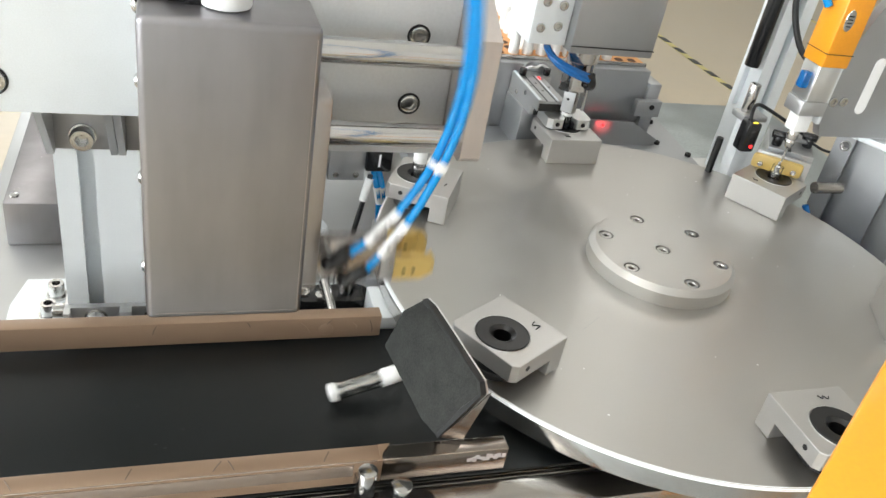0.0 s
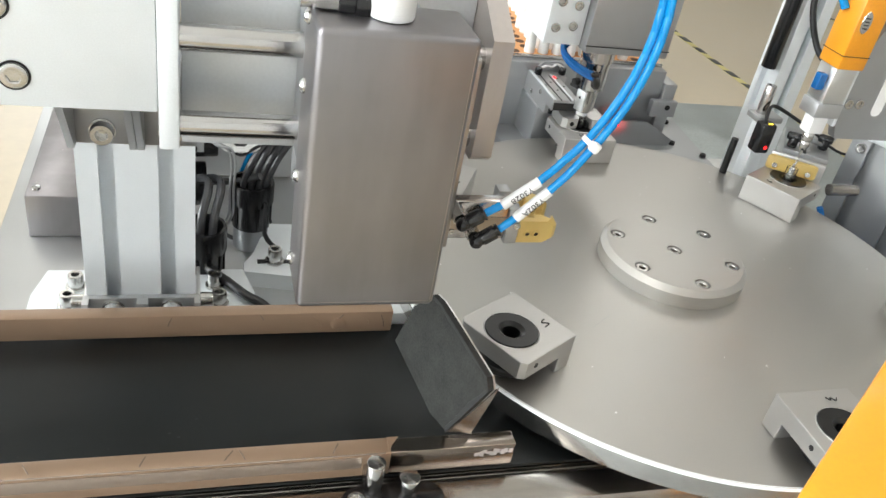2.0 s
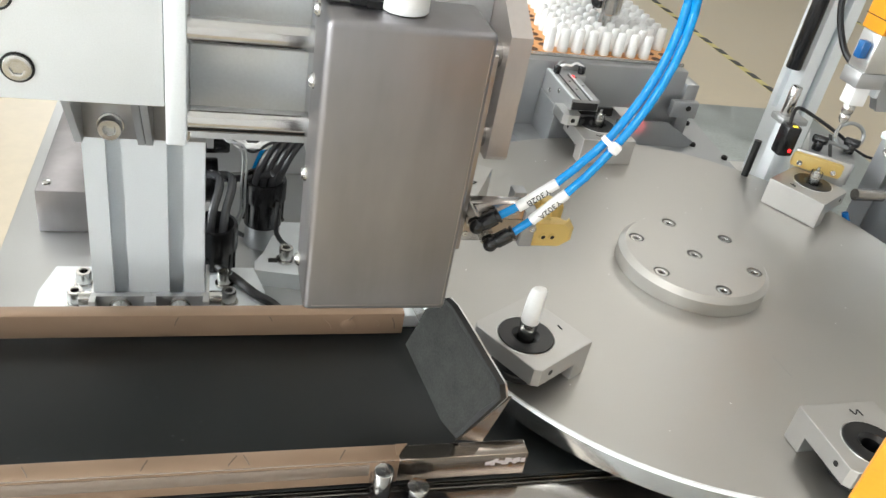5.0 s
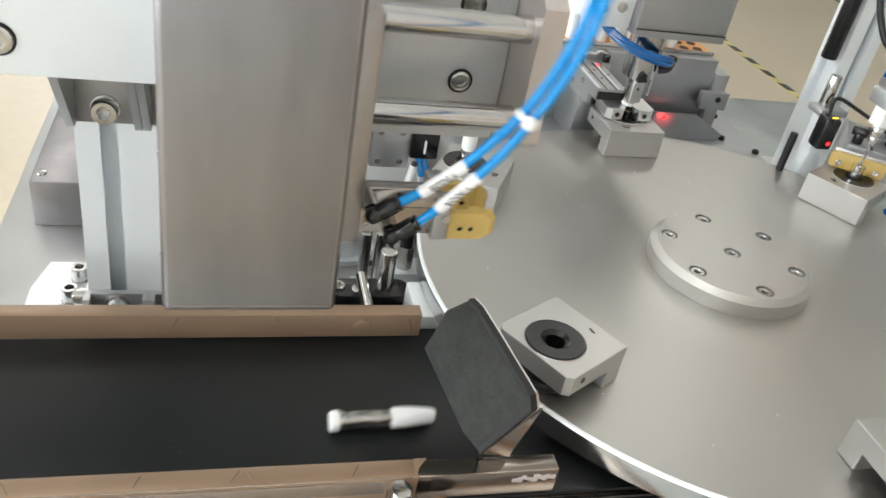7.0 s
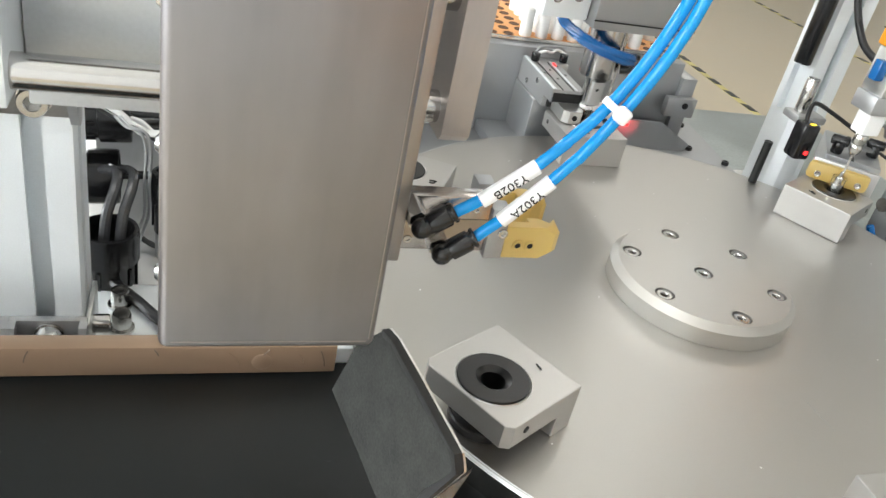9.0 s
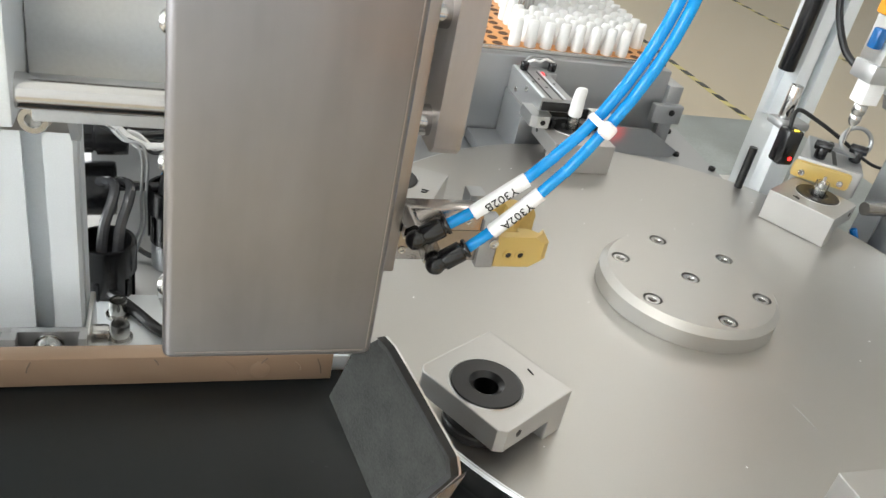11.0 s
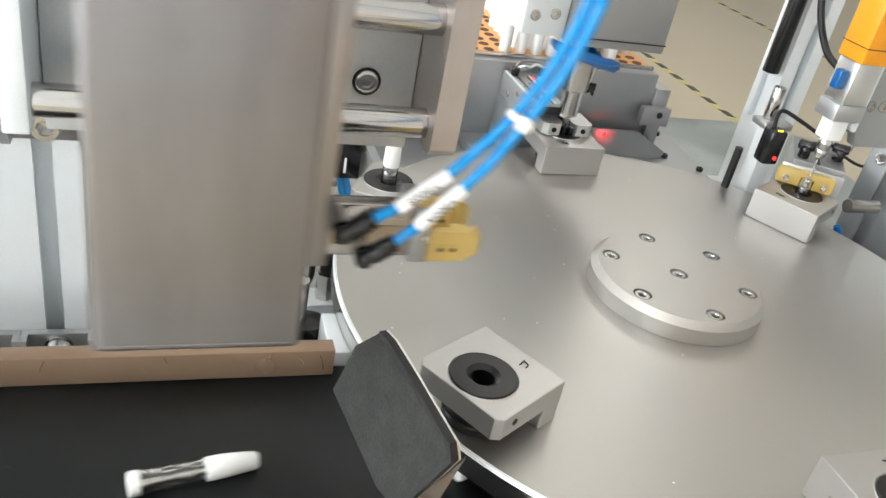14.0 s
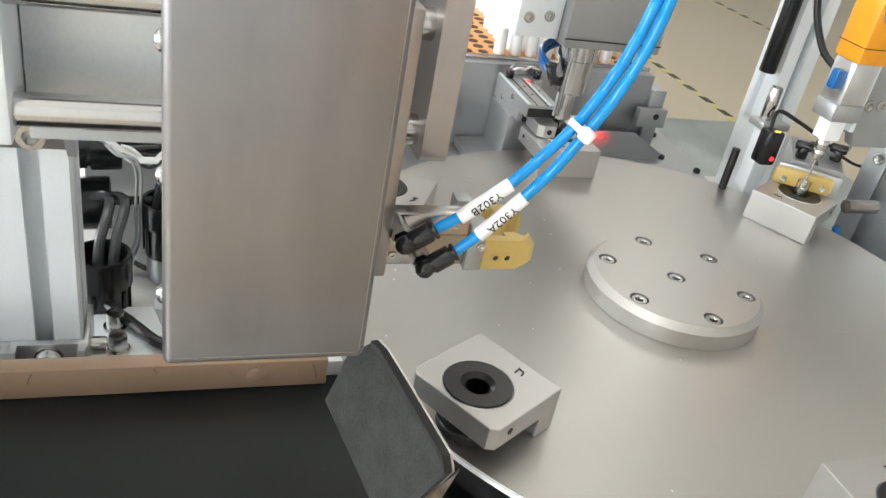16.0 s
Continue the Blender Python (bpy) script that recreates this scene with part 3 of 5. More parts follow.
for x, dx in ((-0.2560, 0.004), (-0.2950, -0.003), (-0.3060, 0.005), (-0.3420, 0.003), (-0.3850, -0.004)):
    part("crease", add_tube(BM(), [(x, -0.1482, -0.0200), (x + dx * 0.3, -0.1450, -0.0179), (x + dx, -0.1400, -0.0179)], 0.00025, 5), M_TAPE_AND_HIGHLIGHT, rail_near)
part("edge_highlight", add_tube(BM(), [(-0.60 + 0.037 * k, -0.1479 + 0.00012 * (k % 2), -0.0181) for k in range(11)], 0.00035, 6), M_TAPE_AND_HIGHLIGHT, rail_near, "light line drawn as the highlight on the film's top edge")
part("film_wrinkle", add_lathe(BM(), [(0.0, 0), (0.0042, 0), (0.0045, 0.0004), (0.0036, 0.0009), (0.0, 0.0008)], 24, pose(-0.2375, -0.0388, -0.0262, 90), close=False), M_FILM, rail_far)


def cross_clamp(cx, cy, z, pins, turn=0):
    c = thing("cross_clamp", "black oval cross clamp with steel pins", "clamp", "cross clamps", at=pose(cx, cy, z, 0, 0, turn))
    bm = BM()
    o = [(0.016 * s + 0.0095 * math.cos(a), 0.0095 * math.sin(a)) for s, r in ((1, range(-6, 7)), (-1, range(6, 19))) for a in (math.pi / 12 * k for k in r)]
    add_prism(bm, o, -0.007, 0.007)
    bmesh.ops.bevel(bm, geom=[e for e in bm.edges if e.calc_face_angle(0) > 1.2], offset=0.0018, segments=2, affect="EDGES", profile=0.5)
    part("clamp_body", bm, M_BLACK, c)
    part("screw", cap_screw(BM(), (-0.0185, 0, 0.0068), r=0.0042, h=0.002), M_STEEL, c)
    for x, y, r, z0, z1 in pins:
        part("pin", add_cyl(BM(), (x, y, z0), (x, y, z1), r, seg=24, bevel=0.0005), M_CHROME, c)
    return c


cross_clamp(-0.2265, -0.1615, -0.041, [(-0.0095, 0.0065, 0.0046, 0.0072, 0.025), (0.0075, 0.004, 0.0052, 0.0072, 0.016), (0.0, 0.0, 0.004, -0.049, -0.007)])
cross_clamp(-0.2245, 0.014, -0.046, [(-0.006, -0.002, 0.0048, -0.044, 0.0074), (0.009, 0.0, 0.0050, -0.044, 0.033)])
bm = add_box(BM(), -0.205, -0.176, -0.029, 0.004, -0.046, -0.0275, 0.001)
solid("end_block", bm, M_ANOD, "small aluminium end block behind the guide rail", "block")
# carry the rail clamp pins over to the rails
bm = add_cyl(BM(), (-0.2305, 0.012, -0.030), (-0.2305, -0.0303, -0.030), 0.0035, seg=20)
solid("steel_rod", bm, M_CHROME, "round steel arm that holds the guide rail", "bracket")
bm = add_box(BM(), -0.2405, -0.2315, -0.1541, -0.14805, -0.033, -0.024, 0.0008)
solid("rail_lug", bm, M_STEEL, "small steel lug between rail and pin", "bracket")

# deflector: a bent sheet faced with foam
def deflector():
    d = thing("deflector", "dark grey foam faced deflector plate on a bent steel strip", "deflector")
    pts = [Vector(p) for p in ((-0.2017, -0.0985, 0.0387), (-0.2076, -0.0878, 0.0241), (-0.2130, -0.0831, -0.0026), (-0.2005, -0.1235, -0.0178),
                               (-0.1957, -0.1365, -0.0174), (-0.1849, -0.1503, 0.0226), (-0.1862, -0.1480, 0.0290), (-0.1995, -0.1048, 0.0390))]
    c = sum(pts, Vector()) / len(pts)
    nrm = Vector((0.9317, 0.3391, -0.1305)).normalized()

    def sheet(bm, off0, off1, grow, cuts):
        rings = []
        for off in (off0, off1):
            ctr = bm.verts.new(c + nrm * off)
            ring = [[bm.verts.new(c + (p - c) * grow * s + nrm * off + nrm * 0.0004 * noise.noise(p * 300 * s)) for p in dense(pts)] for s in cuts]
            rings.append((ctr, ring))
        (c0, r0), (c1, r1) = rings
        n = len(r0[0])
        for k in range(n):
            j = (k + 1) % n
            for ctr, ring, flip in ((c0, r0, 1), (c1, r1, 0)):
                f = [ctr, ring[0][k], ring[0][j]]
                bm.faces.new(f if not flip else f[::-1])
                for a, b in zip(ring, ring[1:]):
                    f = [a[k], b[k], b[j], a[j]]
                    bm.faces.new(f if not flip else f[::-1])
            bm.faces.new((r0[-1][k], r0[-1][j], r1[-1][j], r1[-1][k]))
        bmesh.ops.recalc_face_normals(bm, faces=bm.faces)
        return bm

    def dense(ps):
        o = []
        for a, b in zip(ps, ps[1:] + ps[:1]):
            o += [a.lerp(b, k / 5) for k in range(5)]
        return o
    part("foam", sheet(BM(), -0.002, 0.0004, 1.0, (0.35, 0.7, 1.0)), M_FOAM, d, "matt dark grey foam pad")
    edge = BM()
    rim = dense(pts)[20:] + [pts[0]]
    rows = []
    for k, p in enumerate(rim):
        inward = (c - p).normalized()
        depth = 0.0026 + 0.0016 * noise.noise(p * 420)
        rows.append([edge.verts.new(p + inward * d - nrm * h) for d, h in ((-0.0006, -0.0006), (-0.0006, 0.0027), (depth * 0.7, 0.0026), (depth * 0.7 + 0.0004, 0.0018))])
    for a, b in zip(rows, rows[1:]):
        for k in range(3):
            edge.faces.new((a[k], a[k + 1], b[k + 1], b[k]))
    part("foam_edge", edge, M_INK, d, "ragged black glued edge")
    part("backing_plate", sheet(BM(), 0.0008, 0.0017, 1.018, (0.5, 1.0)), M_ALU, d, "thin steel backing plate")
    bm = BM()
    a, b = Vector((-0.1970, -0.1378, -0.0172)), Vector((-0.1850, -0.1400, -0.0172))
    e, f = Vector((-0.1930, -0.1360, -0.0168)), Vector((-0.1815, -0.1500, 0.0220))
    for o in (0.0, 0.0011):
        q = [p + Vector((0.35, 0.6, 0.7)).normalized() * o for p in (a, b, f, e)]
        vs = [bm.verts.new(p) for p in q]
        bm.faces.new(vs if o else vs[::-1])
    bm.verts.ensure_lookup_table()
    for k in range(4):
        j = (k + 1) % 4
        bm.faces.new((bm.verts[k], bm.verts[j], bm.verts[4 + j], bm.verts[4 + k]))
    bmesh.ops.recalc_face_normals(bm, faces=bm.faces)
    part("foot_strip", bm, M_DARKSTEEL, d, "bent bare steel foot strip")


deflector()

# ---- slide unit over the conveyor ----
post = thing("aluminium_post", "slotted aluminium profile post with angle brackets", "profile post")
PX0, PX1, PY0, PY1 = -0.3815, -0.3178, 0.022, 0.062


def slotted_profile(x0, x1, y0, y1, z0, z1, slots, width=0.0085, depth=0.011):
    """A profile whose front face (y0) and one side carry slots."""
    pts = [(x0, y1), (x0, y0)]
    for s in slots:
        pts += [(s - width / 2, y0), (s - width / 2, y0 + 0.003), (s - width / 2 - 0.002, y0 + 0.003), (s - width / 2 - 0.002, y0 + depth),
                (s + width / 2 + 0.002, y0 + depth), (s + width / 2 + 0.002, y0 + 0.003), (s + width / 2, y0 + 0.003), (s + width / 2, y0)]
    ym = (y0 + y1) / 2
    pts += [(x1, y0), (x1, ym - width / 2), (x1 - depth, ym - width / 2), (x1 - depth, ym + width / 2), (x1, ym + width / 2), (x1, y1)]
    return add_prism(BM(), pts, z0, z1)


part("profile", slotted_profile(PX0, PX1, PY0, PY1, TABLE_Z, 0.1130, (-0.3655, -0.3338)), M_ANOD, post)


def angle_bracket(x, y, z0, z1, reach, up):
    """Cast bracket: a back against the post, a flange at one end, a rib on either side and one screw."""
    b = BM()
    add_box(b, x - 0.0170, x + 0.0170, y - 0.004, y, z0, z1, 0.0006)
    zf = (z1 - 0.004, z1) if up else (z0, z0 + 0.004)
    add_box(b, x - 0.0170, x + 0.0170, y - reach, y - 0.0041, *zf, 0.0006)
    for dx in (-0.0155, 0.0155):
        o = [(y - 0.0041, z0), (y - 0.010, z0), (y - reach, z1 - 0.004), (y - 0.0041, z1 - 0.004)] if up else [(y - 0.0041, z1), (y - 0.010, z1), (y - reach, z0 + 0.004), (y - 0.0041, z0 + 0.004)]
        add_prism(b, o, x + dx - 0.0018, x + dx + 0.0018, "x")
    ob = part("angle_bracket", b, M_MID, post, "cast aluminium angle bracket")
    zs = z0 + 0.0085 if up else z1 - 0.008
    part("washer", add_cyl(BM(), (x, y - 0.0041, zs), (x, y - 0.0055, zs), 0.0068, seg=26), M_STEEL, ob)
    part("screw", cap_screw(BM(), (x, y - 0.0055, zs), (0, -1, 0), 0.0062, 0.006), M_STEEL, ob)


angle_bracket(-0.3655, 0.0215, 0.0575, 0.1128, 0.050, True)
angle_bracket(-0.3305, 0.0215, 0.0575, 0.1128, 0.050, True)
angle_bracket(-0.3660, 0.0215, TABLE_Z, TABLE_Z + 0.042, 0.030, False)
angle_bracket(-0.3320, 0.0215, TABLE_Z, TABLE_Z + 0.042, 0.030, False)
for sx in (-1, 1):
    cx = PX0 - 0.0 if sx < 0 else PX1
    o = [(cx, 0.030), (cx + sx * 0.040, 0.034), (cx + sx * 0.040, 0.062), (cx + sx * 0.033, 0.090), (cx, 0.090)]
    ft = part("foot_plate", add_prism(BM(), o, TABLE_Z, TABLE_Z + 0.012), M_ANOD, post, "bevelled aluminium foot plate")
    for dx, dy in ((0.0130, 0.0700), (0.0155, 0.0490)):
        x, y = cx + sx * dx, dy
        part("washer", add_cyl(BM(), (x, y, TABLE_Z + 0.0122), (x, y, TABLE_Z + 0.0138), 0.0065, seg=24), M_STEEL, ft)
        part("screw", cap_screw(BM(), (x, y, TABLE_Z + 0.0138), r=0.005, h=0.009), M_STEEL, ft)
    ob = part("side_bracket", add_box(BM(), cx + sx * 0.0005, cx + sx * 0.003, 0.022, 0.06, TABLE_Z + 0.012, TABLE_Z + 0.036, 0.0006), M_ALU, post)
    part("screw", cap_screw(BM(), (cx + sx * 0.003, 0.036, TABLE_Z + 0.026), (sx, 0, 0), 0.005, 0.008), M_STEEL, ob)

gantry = thing("slide_unit", "pneumatic slide with two ground guide rods between end plates", "linear slide")
bm = add_box(BM(), -0.62, -0.3335, -0.060, -0.046, 0.1135, 0.33, 0.0008)
fp = part("front_plate", bm, M_ANOD, gantry, "large pale anodised front plate")
for x, z in ((-0.3895, 0.1275), (-0.3945, 0.157), (-0.47, 0.1275)):
    part("counterbore_shade", add_lathe(BM(), [(0.0056, 0.0002), (0.0064, 0.0004), (0.0066, 0.0001)], 28, pose(x, -0.0602, z, 90), close=False), M_BLACKOX_AND_SHADE, fp)
    part("screw", cap_screw(BM(), (x, -0.0603, z), (0, -1, 0), 0.0055, 0.0012), M_STEEL, fp)
part("beam", add_box(BM(), -0.62, -0.3335, -0.0458, 0.062, 0.1135, 0.32, 0.001), M_ANOD, gantry)
part("end_plate", add_box(BM(), -0.3332, -0.3245, -0.0605, -0.012, 0.0955, 0.205, 0.0008), M_ANOD, gantry)
o = [(-0.0625, 0.0985), (-0.0595, 0.0955), (-0.012, 0.0955), (-0.012, 0.172), (-0.040, 0.172), (-0.0625, 0.1585)]
part("end_plate", add_prism(BM(), o, -0.1850, -0.1745, "x"), M_FILMGREY, gantry, "end plate under hazy pinkish film")
ROD = ((0.1456, 0.0060), (0.1043, 0.0060))
for z, r in ROD:
    part("guide_rod", add_cyl(BM(), (-0.3245, -0.05, z), (-0.1850, -0.05, z), r, seg=36), M_CHROME, gantry)
bp = part("back_plate", add_box(BM(), -0.3240, -0.1852, -0.030, -0.018, 0.084, 0.2, 0.001), M_BACK, gantry)
for x, z in ((-0.2055, 0.1125), (-0.2055, 0.148),):
    part("counterbore_shade", add_lathe(BM(), [(0.0047, 0.0002), (0.0057, 0.0005), (0.0059, 0.0001)], 28, pose(x, -0.0302, z, 90), close=False), M_BLACKOX_AND_SHADE, bp)
    part("screw", cap_screw(BM(), (x, -0.0302, z), (0, -1, 0), 0.0046, 0.0010), M_STEEL, bp)

# carriage: keyed along x; built at its right-hand stop
carriage = thing("carriage", "brushed stainless steel cover on the sliding carriage", "carriage")
bm = add_box(BM(), -0.2772, -0.2170, -0.1370, -0.1030, 0.0624, 0.1840, 0.0026, 4)
part("cover", bm, M_STAIN, carriage, "folded brushed stainless steel cover with rounded edges")
part("fold_line", add_box(BM(), -0.2738, -0.2198, -0.13715, -0.13690, 0.0652, 0.0655), M_BAR, carriage)
part("fold_line", add_box(BM(), -0.2191, -0.2188, -0.13715, -0.13690, 0.0660, 0.1800), M_BAR, carriage)
part("carriage_block", add_box(BM(), -0.271, -0.2225, -0.1028, -0.033, 0.090, 0.172, 0.001), M_GREY, carriage)
for z in (0.0712, 0.1125, 0.152, 0.1795):
    ob = part("cover_screw", add_lathe(BM(), [(0.0, 0.0), (0.0031, 0.0), (0.0030, 0.0008), (0.0018, 0.0019), (0.0, 0.0021)], 18, pose(-0.2772, -0.112, z, 0, -90), close=False), M_STEEL, carriage)
part("bellows_cap", add_cyl(BM(), (-0.2484, -0.1195, 0.1842), (-0.2484, -0.1195, 0.235), 0.0088, seg=36, bevel=0.001), M_WHITE, carriage, "white round rod guard")
part("knob", add_lathe(BM(), [(0.0, 0.0), (0.0065, 0), (0.0068, 0.002), (0.0062, 0.010), (0.004, 0.012), (0.0, 0.012)], 24, pose(-0.262, -0.116, 0.187, 0, 90), close=False), M_BLACK, carriage, "black flow control knob")
part("brass_fitting", add_cyl(BM(), (-0.276, -0.116, 0.187), (-0.262, -0.116, 0.187), 0.0038, seg=6), M_STEEL, carriage)
part("lock_nut", add_cyl(BM(), (-0.2815, -0.116, 0.187), (-0.276, -0.116, 0.187), 0.0030, seg=16), M_STEEL, carriage)
part("valve_body", add_box(BM(), -0.268, -0.254, -0.121, -0.108, 0.1842, 0.1905, 0.001), M_BLACK, carriage)

# gripper: keyed in x and z; built at the right-hand stop, raised
gripper = thing("gripper", "pneumatic gripper with amber jaws on a vertical slide bar", "gripper")
part("slide_bar", add_box(BM(), -0.2158, -0.2068, -0.1120, -0.0880, 0.0768, 0.1670, 0.0008), M_BAR, gripper, "brownish grey steel slide bar")
bm = add_box(BM(), -0.2067, -0.1765, -0.1040, -0.0970, 0.0765, 0.0965, 0.0006)
add_box(bm, -0.2067, -0.1765, -0.0969, -0.0825, 0.0765, 0.0815, 0.0006)
body = part("gripper_body", bm, M_BODY, gripper)
part("rail_groove", add_box(BM(), -0.2064, -0.1767, -0.1043, -0.1039, 0.0814, 0.0886), M_RAILEND, body, "dark slide groove")
for x in (-0.203, -0.182):
    for z in (0.0805, 0.0925):
        part("screw", cap_screw(BM(), (x, -0.1040, z), (0, -1, 0), 0.0014, 0.0007), M_STEEL, body)
finger = []
for sgn, y0, y1 in ((-1, -0.1030, -0.0955), (1, -0.0895, -0.0820)):
    f = part("finger", add_box(BM(), -0.1764, -0.1700, y0, y1, 0.0745, 0.0930, 0.0005), M_GREY, gripper, "small steel gripper finger")
    part("screw", cap_screw(BM(), (-0.1715, y0 - 0.0001, 0.0845), (0, -1, 0), 0.0017, 0.0008), M_STEEL, f)
    if sgn < 0:
        o = [(-0.1695, -0.1020), (-0.1520, -0.1020), (-0.1496, -0.1000), (-0.1496, -0.0958), (-0.1510, -0.0958), (-0.1535, -0.0985), (-0.1570, -0.0958), (-0.1610, -0.0958), (-0.1610, -0.0985), (-0.1695, -0.0985)]
        z0, z1 = 0.0745, 0.0865
    else:
        o = [(-0.1695, -0.0865), (-0.1610, -0.0865), (-0.1610, -0.0892), (-0.1570, -0.0892), (-0.1535, -0.0865), (-0.1510, -0.0892), (-0.1496, -0.0892), (-0.1496, -0.0850), (-0.1520, -0.0830), (-0.1695, -0.0830)]
        z0, z1 = 0.0765, 0.0885
    bm = add_prism(BM(), o, z0, z1)
    es = [e for e in bm.edges if all(v.co.x > -0.1522 for v in e.verts) and abs(e.verts[0].co.z - e.verts[1].co.z) < 1e-5 and abs(e.verts[0].co.y - e.verts[1].co.y) > 0.0015]
    bmesh.ops.bevel(bm, geom=es, offset=0.0026, segments=1, affect="EDGES", profile=0.5)
    j = part("jaw", bm, M_AMBER, f, "translucent amber polyurethane jaw")
    finger.append(f)
    for dx in (-0.1648, -0.1603):
        y = -0.1021 if sgn < 0 else -0.0893
        ring = part("jaw_bush", add_lathe(BM(), [(0.0011, 0.0), (0.0011, 0.0006), (0.0019, 0.0006), (0.0020, 0.0)], 20, pose(dx, y, (z0 + z1) / 2 - 0.001, 90), close=False), M_AMBER, f, "round bush at a screw hole")
        part("bore", add_cyl(BM(), (dx, y + 0.0004, (z0 + z1) / 2 - 0.001), (dx, y - 0.0002, (z0 + z1) / 2 - 0.001), 0.0011, seg=14), M_BLACKOX_AND_SHADE, ring)
# elbow fittings
for p, q in (((-0.1958, -0.1190, 0.0846), (-0.1872, -0.1190, 0.0906)), ((-0.2038, -0.1190, 0.0936), (-0.1955, -0.1190, 0.0992))):
    p, q = Vector(p), Vector(q)
    d = (q - p).normalized()
    bm = BM()
    add_cyl(bm, p - d * 0.001, p + d * 0.0030, 0.0028, seg=24, bevel=0.0003)
    add_cyl(bm, p + d * 0.0026, q - d * 0.0008, 0.0034, seg=24, bevel=0.0005)
    add_cyl(bm, q - d * 0.0010, q - d * 0.0002, 0.0026, seg=24)
    add_cyl(bm, q - d * 0.0002, q + d * 0.0012, 0.0033, seg=24, bevel=0.0005)
    bmesh.ops.create_uvsphere(bm, u_segments=20, v_segments=12, radius=0.0033, matrix=Matrix.Translation(p))
    ob = part("elbow_fitting", bm, M_BLACK, gripper, "black push-in elbow fitting")
    part("fitting_thread", add_cyl(BM(), p + Vector((0, 0.0035, 0)), Vector((p.x, -0.1035, p.z)), 0.0034, seg=6), M_STEEL, ob)

# ---- blue air hoses, chains of short rigid pieces ----
SEGMENTS = 26


def hose_curve(shift, down, which):
    """Points on hose 0 or 1, or midway between them (2), for a carriage shift (0 right, -0.0535 left) and a drop of the gripper (0 to 1)."""
    p0 = Vector((-0.1868, -0.119, 0.0909)) if which == 0 else Vector((-0.1950, -0.119, 0.0995))
    p0 = p0 + Vector((shift, 0, -0.057 * down))
    mid = Vector((-0.1905 + shift, -0.119, 0.0950 - 0.057 * down))
    p1 = mid + Vector((0.048, -0.004, 0.039)).lerp(Vector((0.011, -0.004, 0.045)), down)
    p2 = Vector((-0.081 + shift, -0.118, 0.235)).lerp(Vector((-0.200 + shift, -0.118, 0.168)), down)
    p3 = Vector((-0.235 + shift, -0.112, 0.300))
    pts = []
    for k in range(161):
        t = k / 160
        c = mid * (1 - t) ** 3 + p1 * 3 * t * (1 - t) ** 2 + p2 * 3 * t * t * (1 - t) + p3 * t ** 3
        w = max(0.0, 1 - t / 0.27)
        bulge = (-1.0, 1.0, 0.0)[which]
        c = c + (p0 - mid) * w ** 1.5 + Vector((-0.0013 * bulge, 0.0012 * bulge, 0.0012 * bulge)) * min(1.0, t / 0.2)
        pts.append(c)
    return pts


def along(pts, s):
    """Place and direction at a length s from the start."""
    for a, b in zip(pts, pts[1:]):
        d = (b - a).length
        if s <= d:
            return a.lerp(b, s / d), (b - a).normalized()
        s -= d
    d = (pts[-1] - pts[-2]).normalized()
    return pts[-1] + d * s, d


SEG_LEN = 0.0098


def piece_pose(pts, s):
    p, d = along(pts, s)
    side = Vector((0, -1, 0))
    side = (side - d * side.dot(d)).normalized()
    m = Matrix((d, side.cross(d) * -1, side)).transposed()
    if m.determinant() < 0:
        m = Matrix((d, side.cross(d), side)).transposed()
    return Matrix.Translation(p) @ m.to_4x4()


HOSES, ties = [], []
seg_mesh = None
for which, text in ((0, "Y302A"), (1, "Y302B")):
    hz = thing("air_hose", "bright blue polyurethane air hose with a white marker sleeve", "air hose", "air hoses")
    pieces = []
    for k in range(SEGMENTS):
        if seg_mesh is None:
            bm = add_lathe(BM(), [(0.00168, -0.0055), (0.00182, -0.0051), (0.00182, 0.0051), (0.00168, 0.0055)], 16, pose(0, 0, 0, 0, 90))
            ob = part("hose_piece", bm, M_BLUE, hz)
            seg_mesh = ob.data
        else:
            ob = new("hose_piece", seg_mesh)
            ob.parent = hz
        pieces.append((ob, SEG_LEN * (k + 0.5)))
    bm = add_lathe(BM(), [(0.0022, -0.0098), (0.0024, -0.0096), (0.0024, 0.0096), (0.0022, 0.0098)], 20, pose(0, 0, 0, 0, 90))
    sl = part("marker_sleeve", bm, M_LABEL, hz, "white marker sleeve with black code")
    writing("marker_text", text, 0.0042, M_INK, sl, pose(0.0, 0.0004, 0.00243, 0, 0, 180))
    pieces.append((sl, 0.0195 if which == 0 else 0.0185))
    if which == 0:
        for s in (0.0560, 0.1430):
            bm = add_lathe(BM(), [(0.0041, -0.0011), (0.0045, -0.0011), (0.0045, 0.0011), (0.0041, 0.0011)], 24, pose(0, 0, 0, 0, 90), close=False)
            add_box(bm, -0.0024, 0.0024, -0.0026, 0.0026, 0.0030, 0.0062, 0.0014, 3)
            tie = part("cable_tie", bm, M_WHITE, hz, "white nylon cable tie")
            ties.append((tie, s))
    HOSES.append((which, pieces))
HOSES.append((2, ties))

# ---- cap station behind the turntable ----
ts = thing("tray_stand", "grey anodised stand that carries the cap tray", "stand")
part("front_wall", add_box(BM(), -0.25, 0.1120, 0.250, 0.262, -0.0348, 0.0355, 0.001), M_GREY, ts)
part("side_wall", add_box(BM(), 0.100, 0.1118, 0.2622, 0.49, -0.0348, 0.0262, 0.001), M_GREY, ts)
ns = part("nose_block", add_box(BM(), 0.1122, 0.1256, 0.246, 0.285, -0.0348, 0.0245, 0.001), M_GREY, ts)
